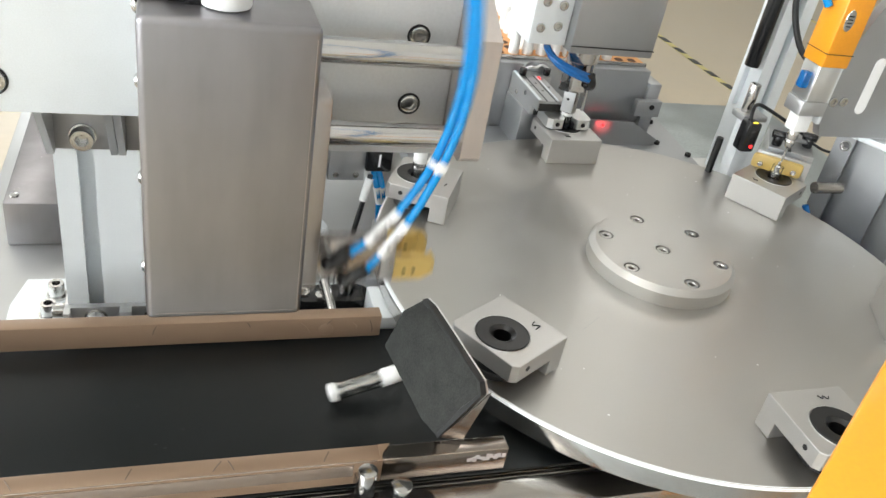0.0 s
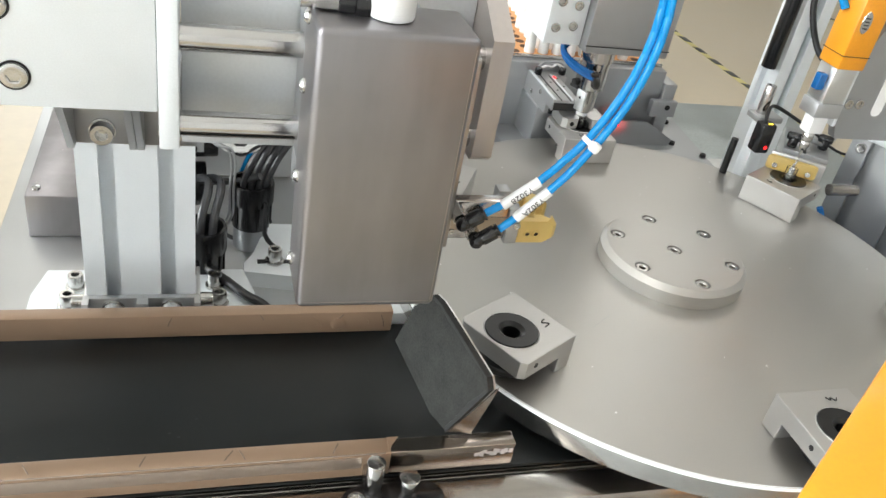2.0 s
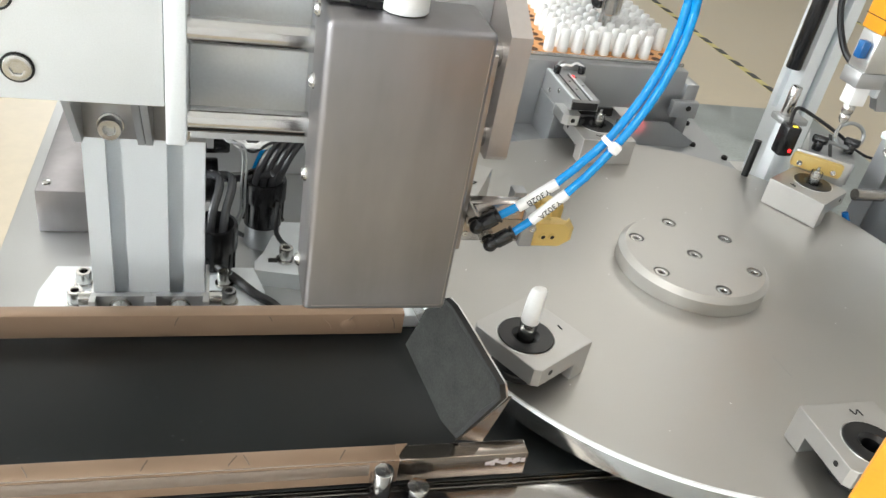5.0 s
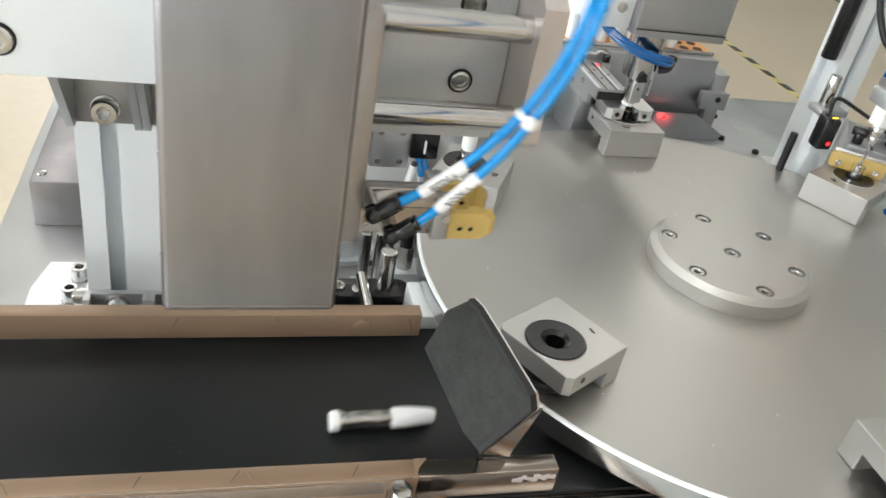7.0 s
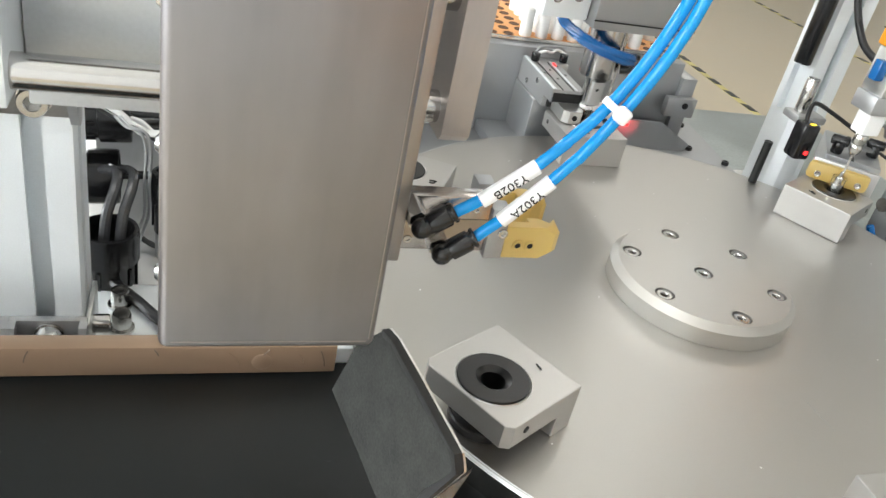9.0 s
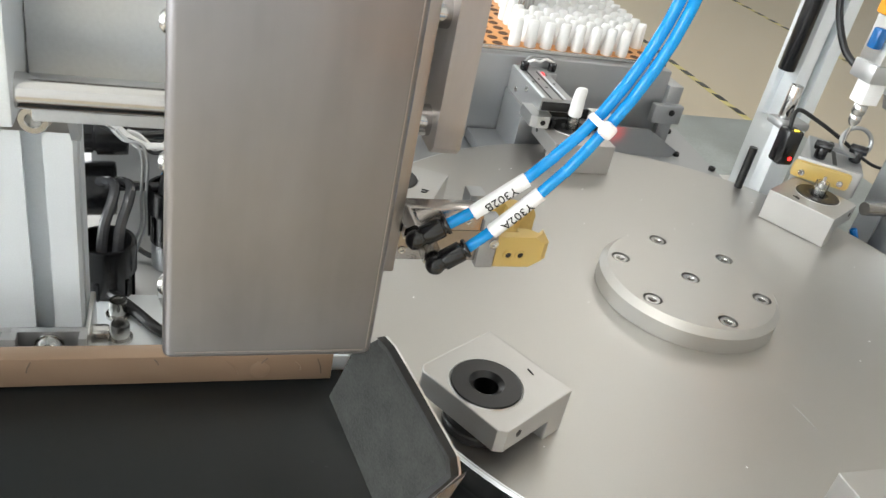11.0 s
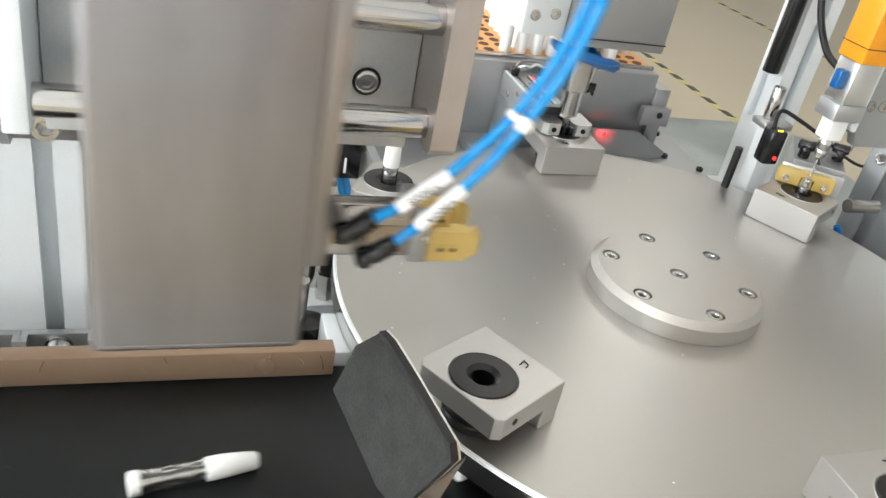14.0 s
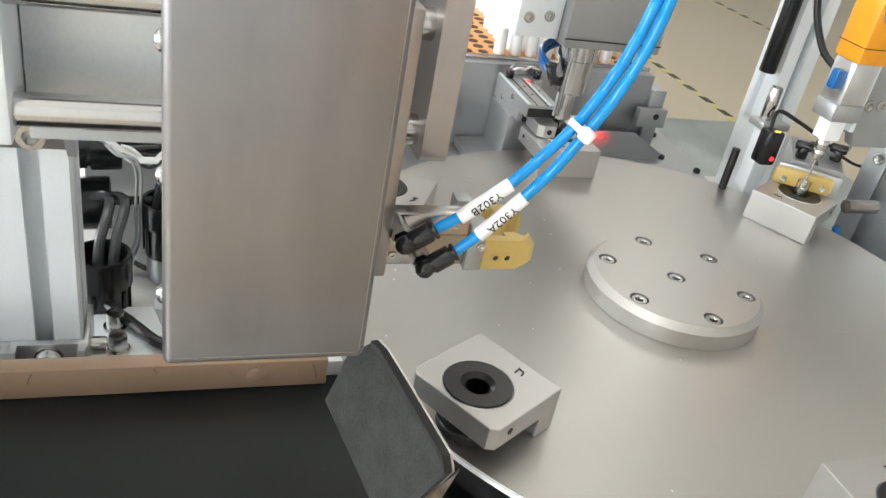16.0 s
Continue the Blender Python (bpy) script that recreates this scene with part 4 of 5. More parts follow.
part("ledge", add_box(BM(), 0.100, 0.127, 0.2385, 0.2458, -0.006, 0.010, 0.0008), M_GREY, ns)
part("screw", cap_screw(BM(), (0.1165, 0.2383, 0.004), (0, -1, 0), 0.0026, 0.0008), M_BLACKOX_AND_SHADE, ns)
part("lower_guard", add_prism(BM(), [(0.02, -0.0348), (0.128, -0.0348), (0.132, -0.029), (0.100, -0.011), (0.02, -0.010)], 0.236, 0.2382, "y"), M_GREY, ts)
part("support", add_box(BM(), -0.24, 0.0998, 0.2622, 0.49, -0.0348, 0.0262, 0.001), M_GREY, ts)
for x in (-0.22, 0.08):
    part("leg", add_box(BM(), x - 0.01, x + 0.01, 0.37, 0.39, TABLE_Z, -0.035, 0.001), M_ANOD, ts)

tray = thing("cap_tray", "orange-brown drilled tray half filled with white caps", "tray")
TX0, TX1, TY0, TY1, TZ = -0.10, 0.112, 0.2635, 0.48, 0.0375
bm = BM()
add_box(bm, TX0, TX1, TY0, TY1, TZ - 0.011, TZ, 0.001)
part("tray_plate", bm, M_TRAY, tray)
part("tray_rail", add_box(BM(), TX0, TX1, TY0 - 0.0012, TY0 - 0.0004, TZ - 0.011, TZ + 0.001, 0.001), M_STEEL, tray)
PITCH = 0.0137
hole_mesh, cap_mesh = None, None


def mouth_cap_mesh():
    """A round skirt that runs into a flat, slightly bent mouthpiece."""
    prof = [(0.0, 0.0), (0.0046, 0.0), (0.0049, 0.0006), (0.0049, 0.007), (0.0048, 0.0105), (0.0047, 0.014), (0.0047, 0.0175), (0.0044, 0.0198), (0.0034, 0.0212), (0.0, 0.0218)]
    bm = add_lathe(BM(), prof, 24, close=False)
    for v in bm.verts:
        f = max(0.0, (v.co.z - 0.008) / 0.014)
        v.co.y *= 1 - 0.36 * min(1.0, f * 1.3)
        v.co.x += 0.0012 * max(0.0, f - 0.35) ** 1.2
    return bm


for i in range(int((TX1 - TX0 - 0.012) / PITCH) + 1):
    for k in range(int((TY1 - TY0 - 0.012) / PITCH) + 1):
        x, y = TX0 + 0.008 + i * PITCH, TY0 + 0.0075 + k * PITCH
        if x > -0.026 + 0.2 * (y - TY0) and not (x > 0.085 and y < 0.29):
            if cap_mesh is None:
                ob = mesh_ob("mouthpiece_cap", mouth_cap_mesh(), M_WHITE)
                cap_mesh = ob.data
            else:
                ob = new("mouthpiece_cap", cap_mesh)
            tagged(ob, "white plastic mouthpiece cap standing in the drilled tray", "cap", "caps in the tray")
            ob.matrix_basis = pose(x, y, TZ + 0.0002, random.uniform(-2, 2), random.uniform(-2, 2), 0)
        else:
            if hole_mesh is None:
                ob = part("hole_shade_disc", add_lathe(BM(), [(0.0, 0.0004), (0.0036, 0.0004), (0.0041, 0.0006), (0.0044, 0.0002)], 18, close=False), M_HOLE_SHADE, tray)
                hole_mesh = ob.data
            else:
                ob = new("hole_shade_disc", hole_mesh)
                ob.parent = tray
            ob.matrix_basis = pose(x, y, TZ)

# clamp unit that holds the cartridge at the cap station
cu = thing("clamp_unit", "small pneumatic parallel clamp on a stepped grey bracket", "clamp unit")
part("bracket", add_box(BM(), -0.0312, -0.0060, 0.2075, 0.2495, -0.0348, 0.0103, 0.0008), M_GREY, cu)
ob = part("foot", add_box(BM(), -0.0560, -0.0030, 0.2000, 0.2495, -0.0346, -0.0260, 0.0008), M_GREY, cu)
part("screw", cap_screw(BM(), (-0.0400, 0.2060, -0.0260), r=0.0030, h=0.0020), M_BLACKOX_AND_SHADE, ob)
sb = part("slide_body", add_prism(BM(), [(0.1830, 0.0285), (0.2495, 0.0285), (0.2495, 0.0105), (0.1960, 0.0105), (0.1960, 0.0190), (0.1830, 0.0190)], -0.0295, -0.0045, "x"), M_MID, cu)
for x, w in ((-0.0225, 0.0010), (-0.0140, 0.0010)):
    part("slide_groove_shade", add_box(BM(), x, x + w, 0.1828, 0.238, 0.0284, 0.0288), M_BLACKOX_AND_SHADE, sb)
part("slide_rail", add_box(BM(), -0.0292, -0.0268, 0.1832, 0.2480, 0.0286, 0.0294, 0.0003), M_ANOD, sb)
part("slide_rail", add_box(BM(), -0.0118, -0.0106, 0.1832, 0.2400, 0.0286, 0.0294, 0.0003), M_ANOD, sb)
part("slide_end", add_box(BM(), -0.0285, -0.0055, 0.1822, 0.1829, 0.0195, 0.0262, 0.0003), M_BLACKOX_AND_SHADE, sb)
for x, y in ((-0.0245, 0.215), (-0.0175, 0.205), (-0.0175, 0.222), (-0.0080, 0.214), (-0.0080, 0.232)):
    part("tapped_hole_shade", add_cyl(BM(), (x, y, 0.0284), (x, y, 0.0288), 0.0010, seg=12), M_BLACKOX_AND_SHADE, sb)
for y, z in ((0.212, 0.0235), (0.231, 0.0160)):
    part("side_screw", cap_screw(BM(), (-0.0295, y, z), (-1, 0, 0), 0.0022, 0.0008), M_STEEL, sb)
part("jaw_bar", add_box(BM(), -0.0260, 0.0175, 0.1935, 0.1958, 0.0110, 0.0182), M_BLACKOX_AND_SHADE, cu)
for x, y in ((-0.0235, 0.2400), (0.0010, 0.2430)):
    part("hose_barb", add_cyl(BM(), (x, y, 0.0285), (x, y, 0.0350), 0.0032, seg=16, bevel=0.0006), M_BLACK, cu)
part("barb_block", add_box(BM(), -0.0043, 0.0045, 0.2380, 0.2490, 0.0180, 0.0283, 0.0006), M_MID, cu)
part("wire", add_tube(BM(), [(-0.0225, 0.242, 0.033), (-0.017, 0.240, 0.0365), (-0.010, 0.243, 0.0350), (-0.004, 0.246, 0.0365), (0.004, 0.244, 0.0335)], 0.0011, 8), M_WHITE, cu)
part("wire", add_tube(BM(), [(-0.0225, 0.243, 0.034), (-0.018, 0.245, 0.0380), (-0.008, 0.246, 0.0385), (0.0005, 0.247, 0.0375), (0.006, 0.249, 0.030)], 0.0011, 8), M_GREY, cu)
part("status_led", add_box(BM(), -0.0115, -0.0100, 0.2290, 0.2340, 0.0296, 0.0300), M_RED, cu)
part("beam_spot", add_cyl(BM(), (0.068, 0.2354, -0.0150), (0.068, 0.2359, -0.0150), 0.0014, seg=12), M_RED, cu)
CLAMP_JAW = []
for s in (-1, 1):
    o = [(0.0042, 0.1930), (0.0042, 0.1725), (0.0070, 0.1685), (0.0160, 0.1680), (0.0200, 0.1715), (0.0200, 0.1930)]
    o = [(-0.003 + s * u, v) for u, v in o]
    ob = part("clamp_jaw", add_prism(BM(), o, 0.0100, 0.0186), M_ALU, cu, "bevelled aluminium clamp jaw")
    part("screw", cap_screw(BM(), (-0.003 + s * 0.0118, 0.1681, 0.0142), (0, -1, 0), 0.0019, 0.0006), M_BLACKOX_AND_SHADE, ob)
    part("jaw_pad", add_box(BM(), -0.003 + min(s * 0.0012, s * 0.0041), -0.003 + max(s * 0.0012, s * 0.0041), 0.1688, 0.1740, 0.0104, 0.0160, 0.0004), M_PAD, ob)
    CLAMP_JAW.append((s, ob))

# capping head: keyed; built in its lowered place over the cap station
caphead = thing("capping_head", "grey capping head with a steel spindle and a coiled blue tube", "capping head")
hd = part("head_block", add_box(BM(), -0.0310, 0.0410, 0.148, 0.215, 0.0830, 0.185, 0.0012), M_GREY, caphead)
part("seam", add_box(BM(), -0.0312, 0.0412, 0.1474, 0.1479, 0.0885, 0.0893), M_BLACKOX_AND_SHADE, hd)
sp = part("side_plate", add_box(BM(), -0.0625, -0.0313, 0.158, 0.205, 0.0850, 0.185, 0.0012), M_ANOD, caphead)
for x, z in ((-0.055, 0.098), (-0.041, 0.100), (-0.040, 0.116), (-0.054, 0.118)):
    part("screw", cap_screw(BM(), (x, 0.1578, z), (0, -1, 0), 0.0036, 0.0010), M_STEEL, sp)
part("arm", add_box(BM(), -0.02, 0.03, 0.2152, 0.30, 0.125, 0.185, 0.002), M_GREY, caphead)
spindle = part("spindle", add_lathe(BM(), [(0.0, 0.0), (0.0060, 0.0), (0.0064, 0.0005), (0.0064, 0.0205), (0.0118, 0.0212), (0.0124, 0.022), (0.0124, 0.0450), (0.0138, 0.0460), (0.0138, 0.0602), (0.0, 0.0602)], 36, close=False), M_CHROME, caphead, "stepped steel spindle")
spindle.matrix_basis = pose(-0.003, 0.1782, 0.0225)
part("chuck_flat", add_box(BM(), -0.0050, 0.0050, -0.0070, -0.0052, 0.0010, 0.0190, 0.0004), M_MID, spindle)
part("chuck_hole_shade", add_cyl(BM(), (-0.0005, -0.0069, 0.0125), (-0.0005, -0.0072, 0.0125), 0.0012, seg=12), M_BLACKOX_AND_SHADE, spindle)
ob = part("locking_bolt", add_cyl(BM(), (-0.0045, -0.0105, 0.0255), (-0.0050, -0.0145, 0.0255), 0.0032, seg=6), M_BLACKOX_AND_SHADE, spindle, "black locking bolt")
part("bolt_bar", add_box(BM(), -0.0090, 0.0000, -0.0138, -0.0118, 0.0205, 0.0232, 0.0005), M_BLACKOX_AND_SHADE, ob)
part("guide_rod", add_cyl(BM(), (0.0125, -0.004, 0.006), (0.0125, -0.004, 0.060), 0.0013, seg=12), M_CHROME, spindle)
# coiled tube and its elbow go round with the spindle
for k in range(5):
    pts = []
    for j in range(15):
        a = radians(128 + 13 * j + 3 * k)
        f = j / 14
        r = 0.0345 - 0.013 * f + 0.0012 * math.sin(2.1 * k)
        pts.append((r * math.cos(a), r * math.sin(a), 0.0575 - 0.0022 * (k % 3) - 0.0190 * f ** 1.3 + 0.0010 * math.sin(5 * f + k)))
    part("coiled_tube", add_tube(BM(), pts, 0.0016, 8), M_NAVY, spindle, "dark blue coiled tube")
ob = part("elbow", add_tube(BM(), [(0.0155, -0.0150, 0.0400), (0.0172, -0.0135, 0.0350), (0.0165, -0.0110, 0.0305), (0.0120, -0.0080, 0.0290)], 0.0034, 14), M_BLACK, spindle, "black elbow fitting")
part("elbow_collar", add_cyl(BM(), (0.0153, -0.0153, 0.0385), (0.0150, -0.0156, 0.0420), 0.0042, seg=18, bevel=0.0006), M_BLACK, ob)

# ---- filling station ----
fs = thing("sensor_stand", "black photo sensor on a steel pin and aluminium holder", "sensor stand")
part("sensor_body", add_box(BM(), 0.1375, 0.1510, 0.1240, 0.1370, 0.0150, 0.0415, 0.0022), M_BLACK, fs)
part("sensor_window", add_cyl(BM(), (0.1460, 0.1238, 0.0210), (0.1460, 0.1232, 0.0210), 0.0015, seg=16), M_RED, fs)
part("indicator", add_box(BM(), 0.1425, 0.1465, 0.1255, 0.1272, 0.0415, 0.0420), M_GREENLED, fs)
part("pin", add_cyl(BM(), (0.1500, 0.150, 0.0416), (0.1500, 0.150, 0.0670), 0.0046, seg=24, bevel=0.0006), M_CHROME, fs)
part("holder", add_box(BM(), 0.142, 0.167, 0.1402, 0.158, 0.036, 0.0415, 0.001), M_MID, fs)
part("sensor_lead", add_tube(BM(), [(0.145, 0.1345, 0.040), (0.152, 0.142, 0.0515), (0.172, 0.1405, 0.045), (0.198, 0.136, 0.033), (0.215, 0.137, 0.024)], 0.0016, 8), M_CABLE, fs)
part("stand_post", add_box(BM(), 0.152, 0.166, 0.146, 0.160, TABLE_Z, 0.0358, 0.001), M_ANOD, fs)
part("thin_rod", add_cyl(BM(), (0.128, 0.142, TABLE_Z), (0.128, 0.142, 0.020), 0.003, seg=16), M_BLACKOX_AND_SHADE, fs)
part("black_rod", add_cyl(BM(), (0.140, 0.146, TABLE_Z), (0.140, 0.146, -0.035), 0.004, seg=16), M_BLACK, fs)

fc = thing("filling_clamp", "amber clamp plate on a small pneumatic slide beside the turntable", "clamp unit")
tilt = pose(0.1423, 0.1071, 0.0, 0, 0, -36)
fill_jaw = part("carrier_plate", add_box(BM(), -0.001, 0.043, 0.0062, 0.010, 0.0030, 0.0240, 0.0008, m=tilt), M_MID, fc)
bm = add_box(BM(), -0.003, 0.038, 0.0, 0.006, 0.0098, 0.0228, 0.003, m=tilt)
part("amber_plate", bm, M_AMBER, fill_jaw, "translucent amber clamp plate")
for x in (0.004, 0.031):
    part("screw", cap_screw(BM(), tilt @ Vector((x, -0.0002, 0.0150)), tilt.to_3x3() @ Vector((0, -1, 0)), 0.0022, 0.0010), M_STEEL, fill_jaw)
part("slide", add_box(BM(), 0.008, 0.046, 0.0270, 0.084, 0.0020, 0.0220, 0.001, m=tilt), M_GREY, fc)
part("slide_groove_shade", add_box(BM(), 0.024, 0.027, 0.0274, 0.082, 0.0218, 0.0224, m=tilt), M_BLACKOX_AND_SHADE, fc)
for x, y in ((0.014, 0.034), (0.040, 0.050)):
    part("fitting", add_cyl(BM(), tilt @ Vector((x, y, 0.022)), tilt @ Vector((x, y, 0.031)), 0.0042, seg=16, bevel=0.001), M_BLACK, fc)
    part("elbow", add_cyl(BM(), tilt @ Vector((x - 0.006, y + 0.002, 0.031)), tilt @ Vector((x + 0.006, y - 0.001, 0.032)), 0.0036, seg=14, bevel=0.001), M_BLACK, fc)
loop = [(0.2010 + 0.0140 * math.cos(a), 0.1270 + 0.004 * math.sin(a), 0.0365 + 0.0095 * math.sin(a)) for a in (math.pi * j / 8 for j in range(-3, 13))]
part("air_line", add_tube(BM(), [tilt @ Vector((0.014, 0.034, 0.032))] + loop[::-1] + [tilt @ Vector((0.040, 0.050, 0.032))], 0.0016, 8), M_GREY, fc, "grey looped air line")
part("thin_cable", add_tube(BM(), [tilt @ Vector((0.044, 0.052, 0.026)), tilt @ Vector((0.060, 0.060, 0.020)), tilt @ Vector((0.085, 0.075, 0.020))], 0.0012, 8), M_CABLE, fc)
part("rod", add_cyl(BM(), (0.1930, 0.0860, 0.003), (0.2200, 0.0860, 0.003), 0.0050, seg=24), M_DARKSTEEL, fc)
for x in (0.014, 0.032):
    part("guide_rod", add_cyl(BM(), tilt @ Vector((x, 0.0104, 0.008)), tilt @ Vector((x, 0.040, 0.008)), 0.0026, seg=16), M_CHROME, fill_jaw)
part("support", add_box(BM(), 0.022, 0.044, 0.050, 0.078, TABLE_Z, 0.0018, 0.001, m=tilt), M_ANOD, fc)
part("blue_tube", add_tube(BM(), [(0.188, 0.082, -0.012), (0.196, 0.075, -0.030), (0.206, 0.068, -0.048), (0.225, 0.06, -0.055)], 0.0028, 8), M_NAVY, fc)

lp = thing("aluminium_post", "short slotted aluminium profile post beside the filling station", "profile post", at=pose(0.262, 0.092, 0, 0, 0, -62))
part("profile", slotted_profile(-0.04, 0.04, -0.02, 0.02, TABLE_Z, 0.040, (-0.02, 0.02)), M_GREY, lp)
part("cap_plate", add_box(BM(), -0.042, 0.042, -0.022, 0.022, 0.0402, 0.046, 0.001), M_ANOD, lp)
part("screw", cap_screw(BM(), (-0.03, -0.0202, 0.032), (0, -1, 0), 0.0045, 0.003), M_STEEL, lp)
part("blue_tube", add_tube(BM(), [(-0.05, -0.028, -0.060), (0.0, -0.030, -0.052), (0.05, -0.028, -0.062)], 0.0028, 8), M_NAVY, lp)

tp = thing("aluminium_post", "tall slotted aluminium profile column with a black damper", "profile post")
bm = slotted_profile(0.2350, 0.2680, 0.250, 0.283, TABLE_Z, 0.75, (0.2515,))
part("profile", bm, M_ANOD, tp)
part("damper", add_cyl(BM(), (0.2245, 0.255, 0.046), (0.2245, 0.255, 0.170), 0.0073, seg=24, bevel=0.001), M_BLACK, tp, "black round damper")
part("thin_rail", add_box(BM(), 0.2288, 0.2349, 0.268, 0.276, 0.0002, 0.75, 0.0006), M_ANOD, tp)
part("cable", add_tube(BM(), [(0.236, 0.245, 0.16), (0.233, 0.238, 0.115), (0.241, 0.220, 0.080), (0.249, 0.200, 0.068)], 0.003, 10), M_CABLE, tp)
part("foot", add_box(BM(), 0.22, 0.283, 0.235, 0.298, TABLE_Z, TABLE_Z + 0.012, 0.001), M_ALU, tp)

# dispenser: keyed; built lowered over the filling station
disp = thing("dispenser", "orange dispensing valve with a steel needle on a grey bracket", "dispenser")
NX, NY = 0.1545, 0.0925
part("needle", add_cyl(BM(), (NX, NY, 0.0230), (NX, NY, 0.0380), 0.0008, seg=12), M_STEEL, disp)
part("luer_nut", add_lathe(BM(), [(0.0, 0.0), (0.0022, 0.0), (0.0038, 0.003), (0.0042, 0.006), (0.0034, 0.0075), (0.0046, 0.0095), (0.0046, 0.014), (0.0032, 0.016), (0.0, 0.016)], 12, pose(NX, NY, 0.0365), close=False), M_STEEL, disp)
part("nozzle_block", add_box(BM(), NX - 0.007, NX + 0.007, NY - 0.006, NY + 0.006, 0.0525, 0.068, 0.001), M_WHITE, disp)
part("flange", add_box(BM(), NX - 0.012, NX + 0.012, NY - 0.010, NY + 0.010, 0.068, 0.080, 0.001), M_MID, disp)
part("valve_body", add_box(BM(), NX - 0.010, NX + 0.010, NY - 0.010, NY + 0.010, 0.080, 0.1085, 0.001), M_ALU, disp)
part("blue_fitting", add_box(BM(), NX - 0.0170, NX - 0.0101, NY - 0.0055, NY + 0.0015, 0.0890, 0.1020, 0.0012), M_NAVY, disp)
ob = part("actuator", add_box(BM(), NX - 0.0112, NX + 0.0130, NY - 0.0120, NY + 0.0120, 0.1085, 0.168, 0.0016), M_ORANGE, disp, "orange painted valve actuator")
part("joint", add_box(BM(), NX - 0.0114, NX + 0.0132, NY - 0.0122, NY + 0.0122, 0.1188, 0.1194), M_BLACKOX_AND_SHADE, ob)
badge = add_lathe(BM(), [(0.0, 0.0006), (0.0052, 0.0006), (0.0055, 0.0)], 28, pose(NX - 0.004, NY - 0.0121, 0.145, 90) @ Matrix.Diagonal((0.75, 1.5, 1, 1)), close=False)
part("badge", badge, M_STEEL, ob, "oval silver badge with unreadable print")
for k in range(4):
    part("badge_bar", add_box(BM(), NX - 0.0060, NX - 0.0020, NY - 0.0130, NY - 0.0128, 0.1405 + 0.0025 * k, 0.1413 + 0.0025 * k), M_INK, ob)
part("top_stud", add_cyl(BM(), (NX, NY, 0.168), (NX, NY, 0.20), 0.005, seg=20), M_STEEL, disp)
o = [(NX + 0.015, 0.0660), (NX + 0.022, 0.0490), (NX + 0.130, 0.0490), (NX + 0.130, 0.20), (NX + 0.050, 0.20), (NX + 0.015, 0.118)]
bk = part("bracket", add_prism(BM(), o, NY - 0.004, NY + 0.004, "y"), M_GREY, disp, "thick grey bracket plate with a slot")
for x, z in ((NX + 0.021, 0.0790), (NX + 0.031, 0.0795)):
    part("screw", cap_screw(BM(), (x, NY - 0.0042, z), (0, -1, 0), 0.0040, 0.0008), M_STEEL, bk)
o = [(NX + 0.050 + 0.005 * math.cos(a), (0.075 if s < 0 else 0.112) + 0.005 * math.sin(a)) for s, r in ((1, range(0, 13)), (-1, range(12, 25))) for a in (math.pi / 12 * k for k in r)]
part("slot", add_prism(BM(), o, NY - 0.0044, NY - 0.0041, "y"), M_WHITE, bk)
part("link", add_box(BM(), NX + 0.012, NX + 0.0155, NY - 0.006, NY + 0.006, 0.060, 0.125, 0.0005), M_ANOD, disp)
part("supply_tube", add_tube(BM(), [(NX - 0.013, NY + 0.004, 0.150), (NX - 0.018, NY + 0.010, 0.165), (NX - 0.014, NY + 0.02, 0.20), (NX, NY + 0.03, 0.26)], 0.003, 10), M_BLUE, disp)

# ---- behind the conveyor: column with sensor, wiring ----
col = thing("sensor_column", "polished steel column in a clamping collar with a black sensor", "sensor column")
part("column", add_cyl(BM(), (-0.2245, 0.130, TABLE_Z + 0.004), (-0.2245, 0.130, 0.080), 0.0107, seg=36, bevel=0.001), M_CHROME, col)
part("collar", add_lathe(BM(), [(0.0110, 0.004), (0.0185, 0.004), (0.0190, 0.006), (0.0175, 0.026), (0.0165, 0.0285), (0.0110, 0.0285)], 36, Matrix.Translation((-0.2245, 0.130, TABLE_Z)), close=False), M_ANOD, col, "pale clamping collar")
part("base", add_cyl(BM(), (-0.2245, 0.130, TABLE_Z), (-0.2245, 0.130, TABLE_Z + 0.004), 0.024, seg=36), M_ANOD, col)
ob = part("arm", add_box(BM(), -0.2135, -0.1865, 0.1190, 0.1270, -0.0150, 0.0210, 0.0008), M_MID, col, "drilled grey arm plate")
for x, z in ((-0.208, -0.010), (-0.208, 0.012), (-0.193, -0.010), (-0.193, 0.012)):
    part("screw", cap_screw(BM(), (x, 0.1188, z), (0, -1, 0), 0.0022, 0.0008), M_STEEL, ob)
for z in (-0.009, 0.0105):
    part("clamp_screw", cap_screw(BM(), (-0.2180, 0.1165, z), (-0.8, -0.6, 0), 0.003, 0.006), M_STEEL, col)
ob = part("sensor", add_box(BM(), -0.1870, -0.1675, 0.1150, 0.1330, -0.0055, 0.0240, 0.0016), M_BLACK, col, "black photo sensor block")
part("indicator", add_box(BM(), -0.1790, -0.1745, 0.1180, 0.1210, 0.0240, 0.0246), M_GREENLED, ob)
part("print_bar", add_box(BM(), -0.1780, -0.1765, 0.1146, 0.1149, -0.001, 0.009), M_LABEL, ob)
part("lead", add_tube(BM(), [(-0.182, 0.118, -0.009), (-0.186, 0.114, -0.028), (-0.191, 0.112, -0.055), (-0.193, 0.110, -0.080), (-0.215, 0.10, -0.087)], 0.0021, 8), M_CABLE, col)
part("lead_sleeve", add_cyl(BM(), (-0.1825, 0.1175, -0.012), (-0.1868, 0.1135, -0.029), 0.0030, seg=14), M_LABEL, col)
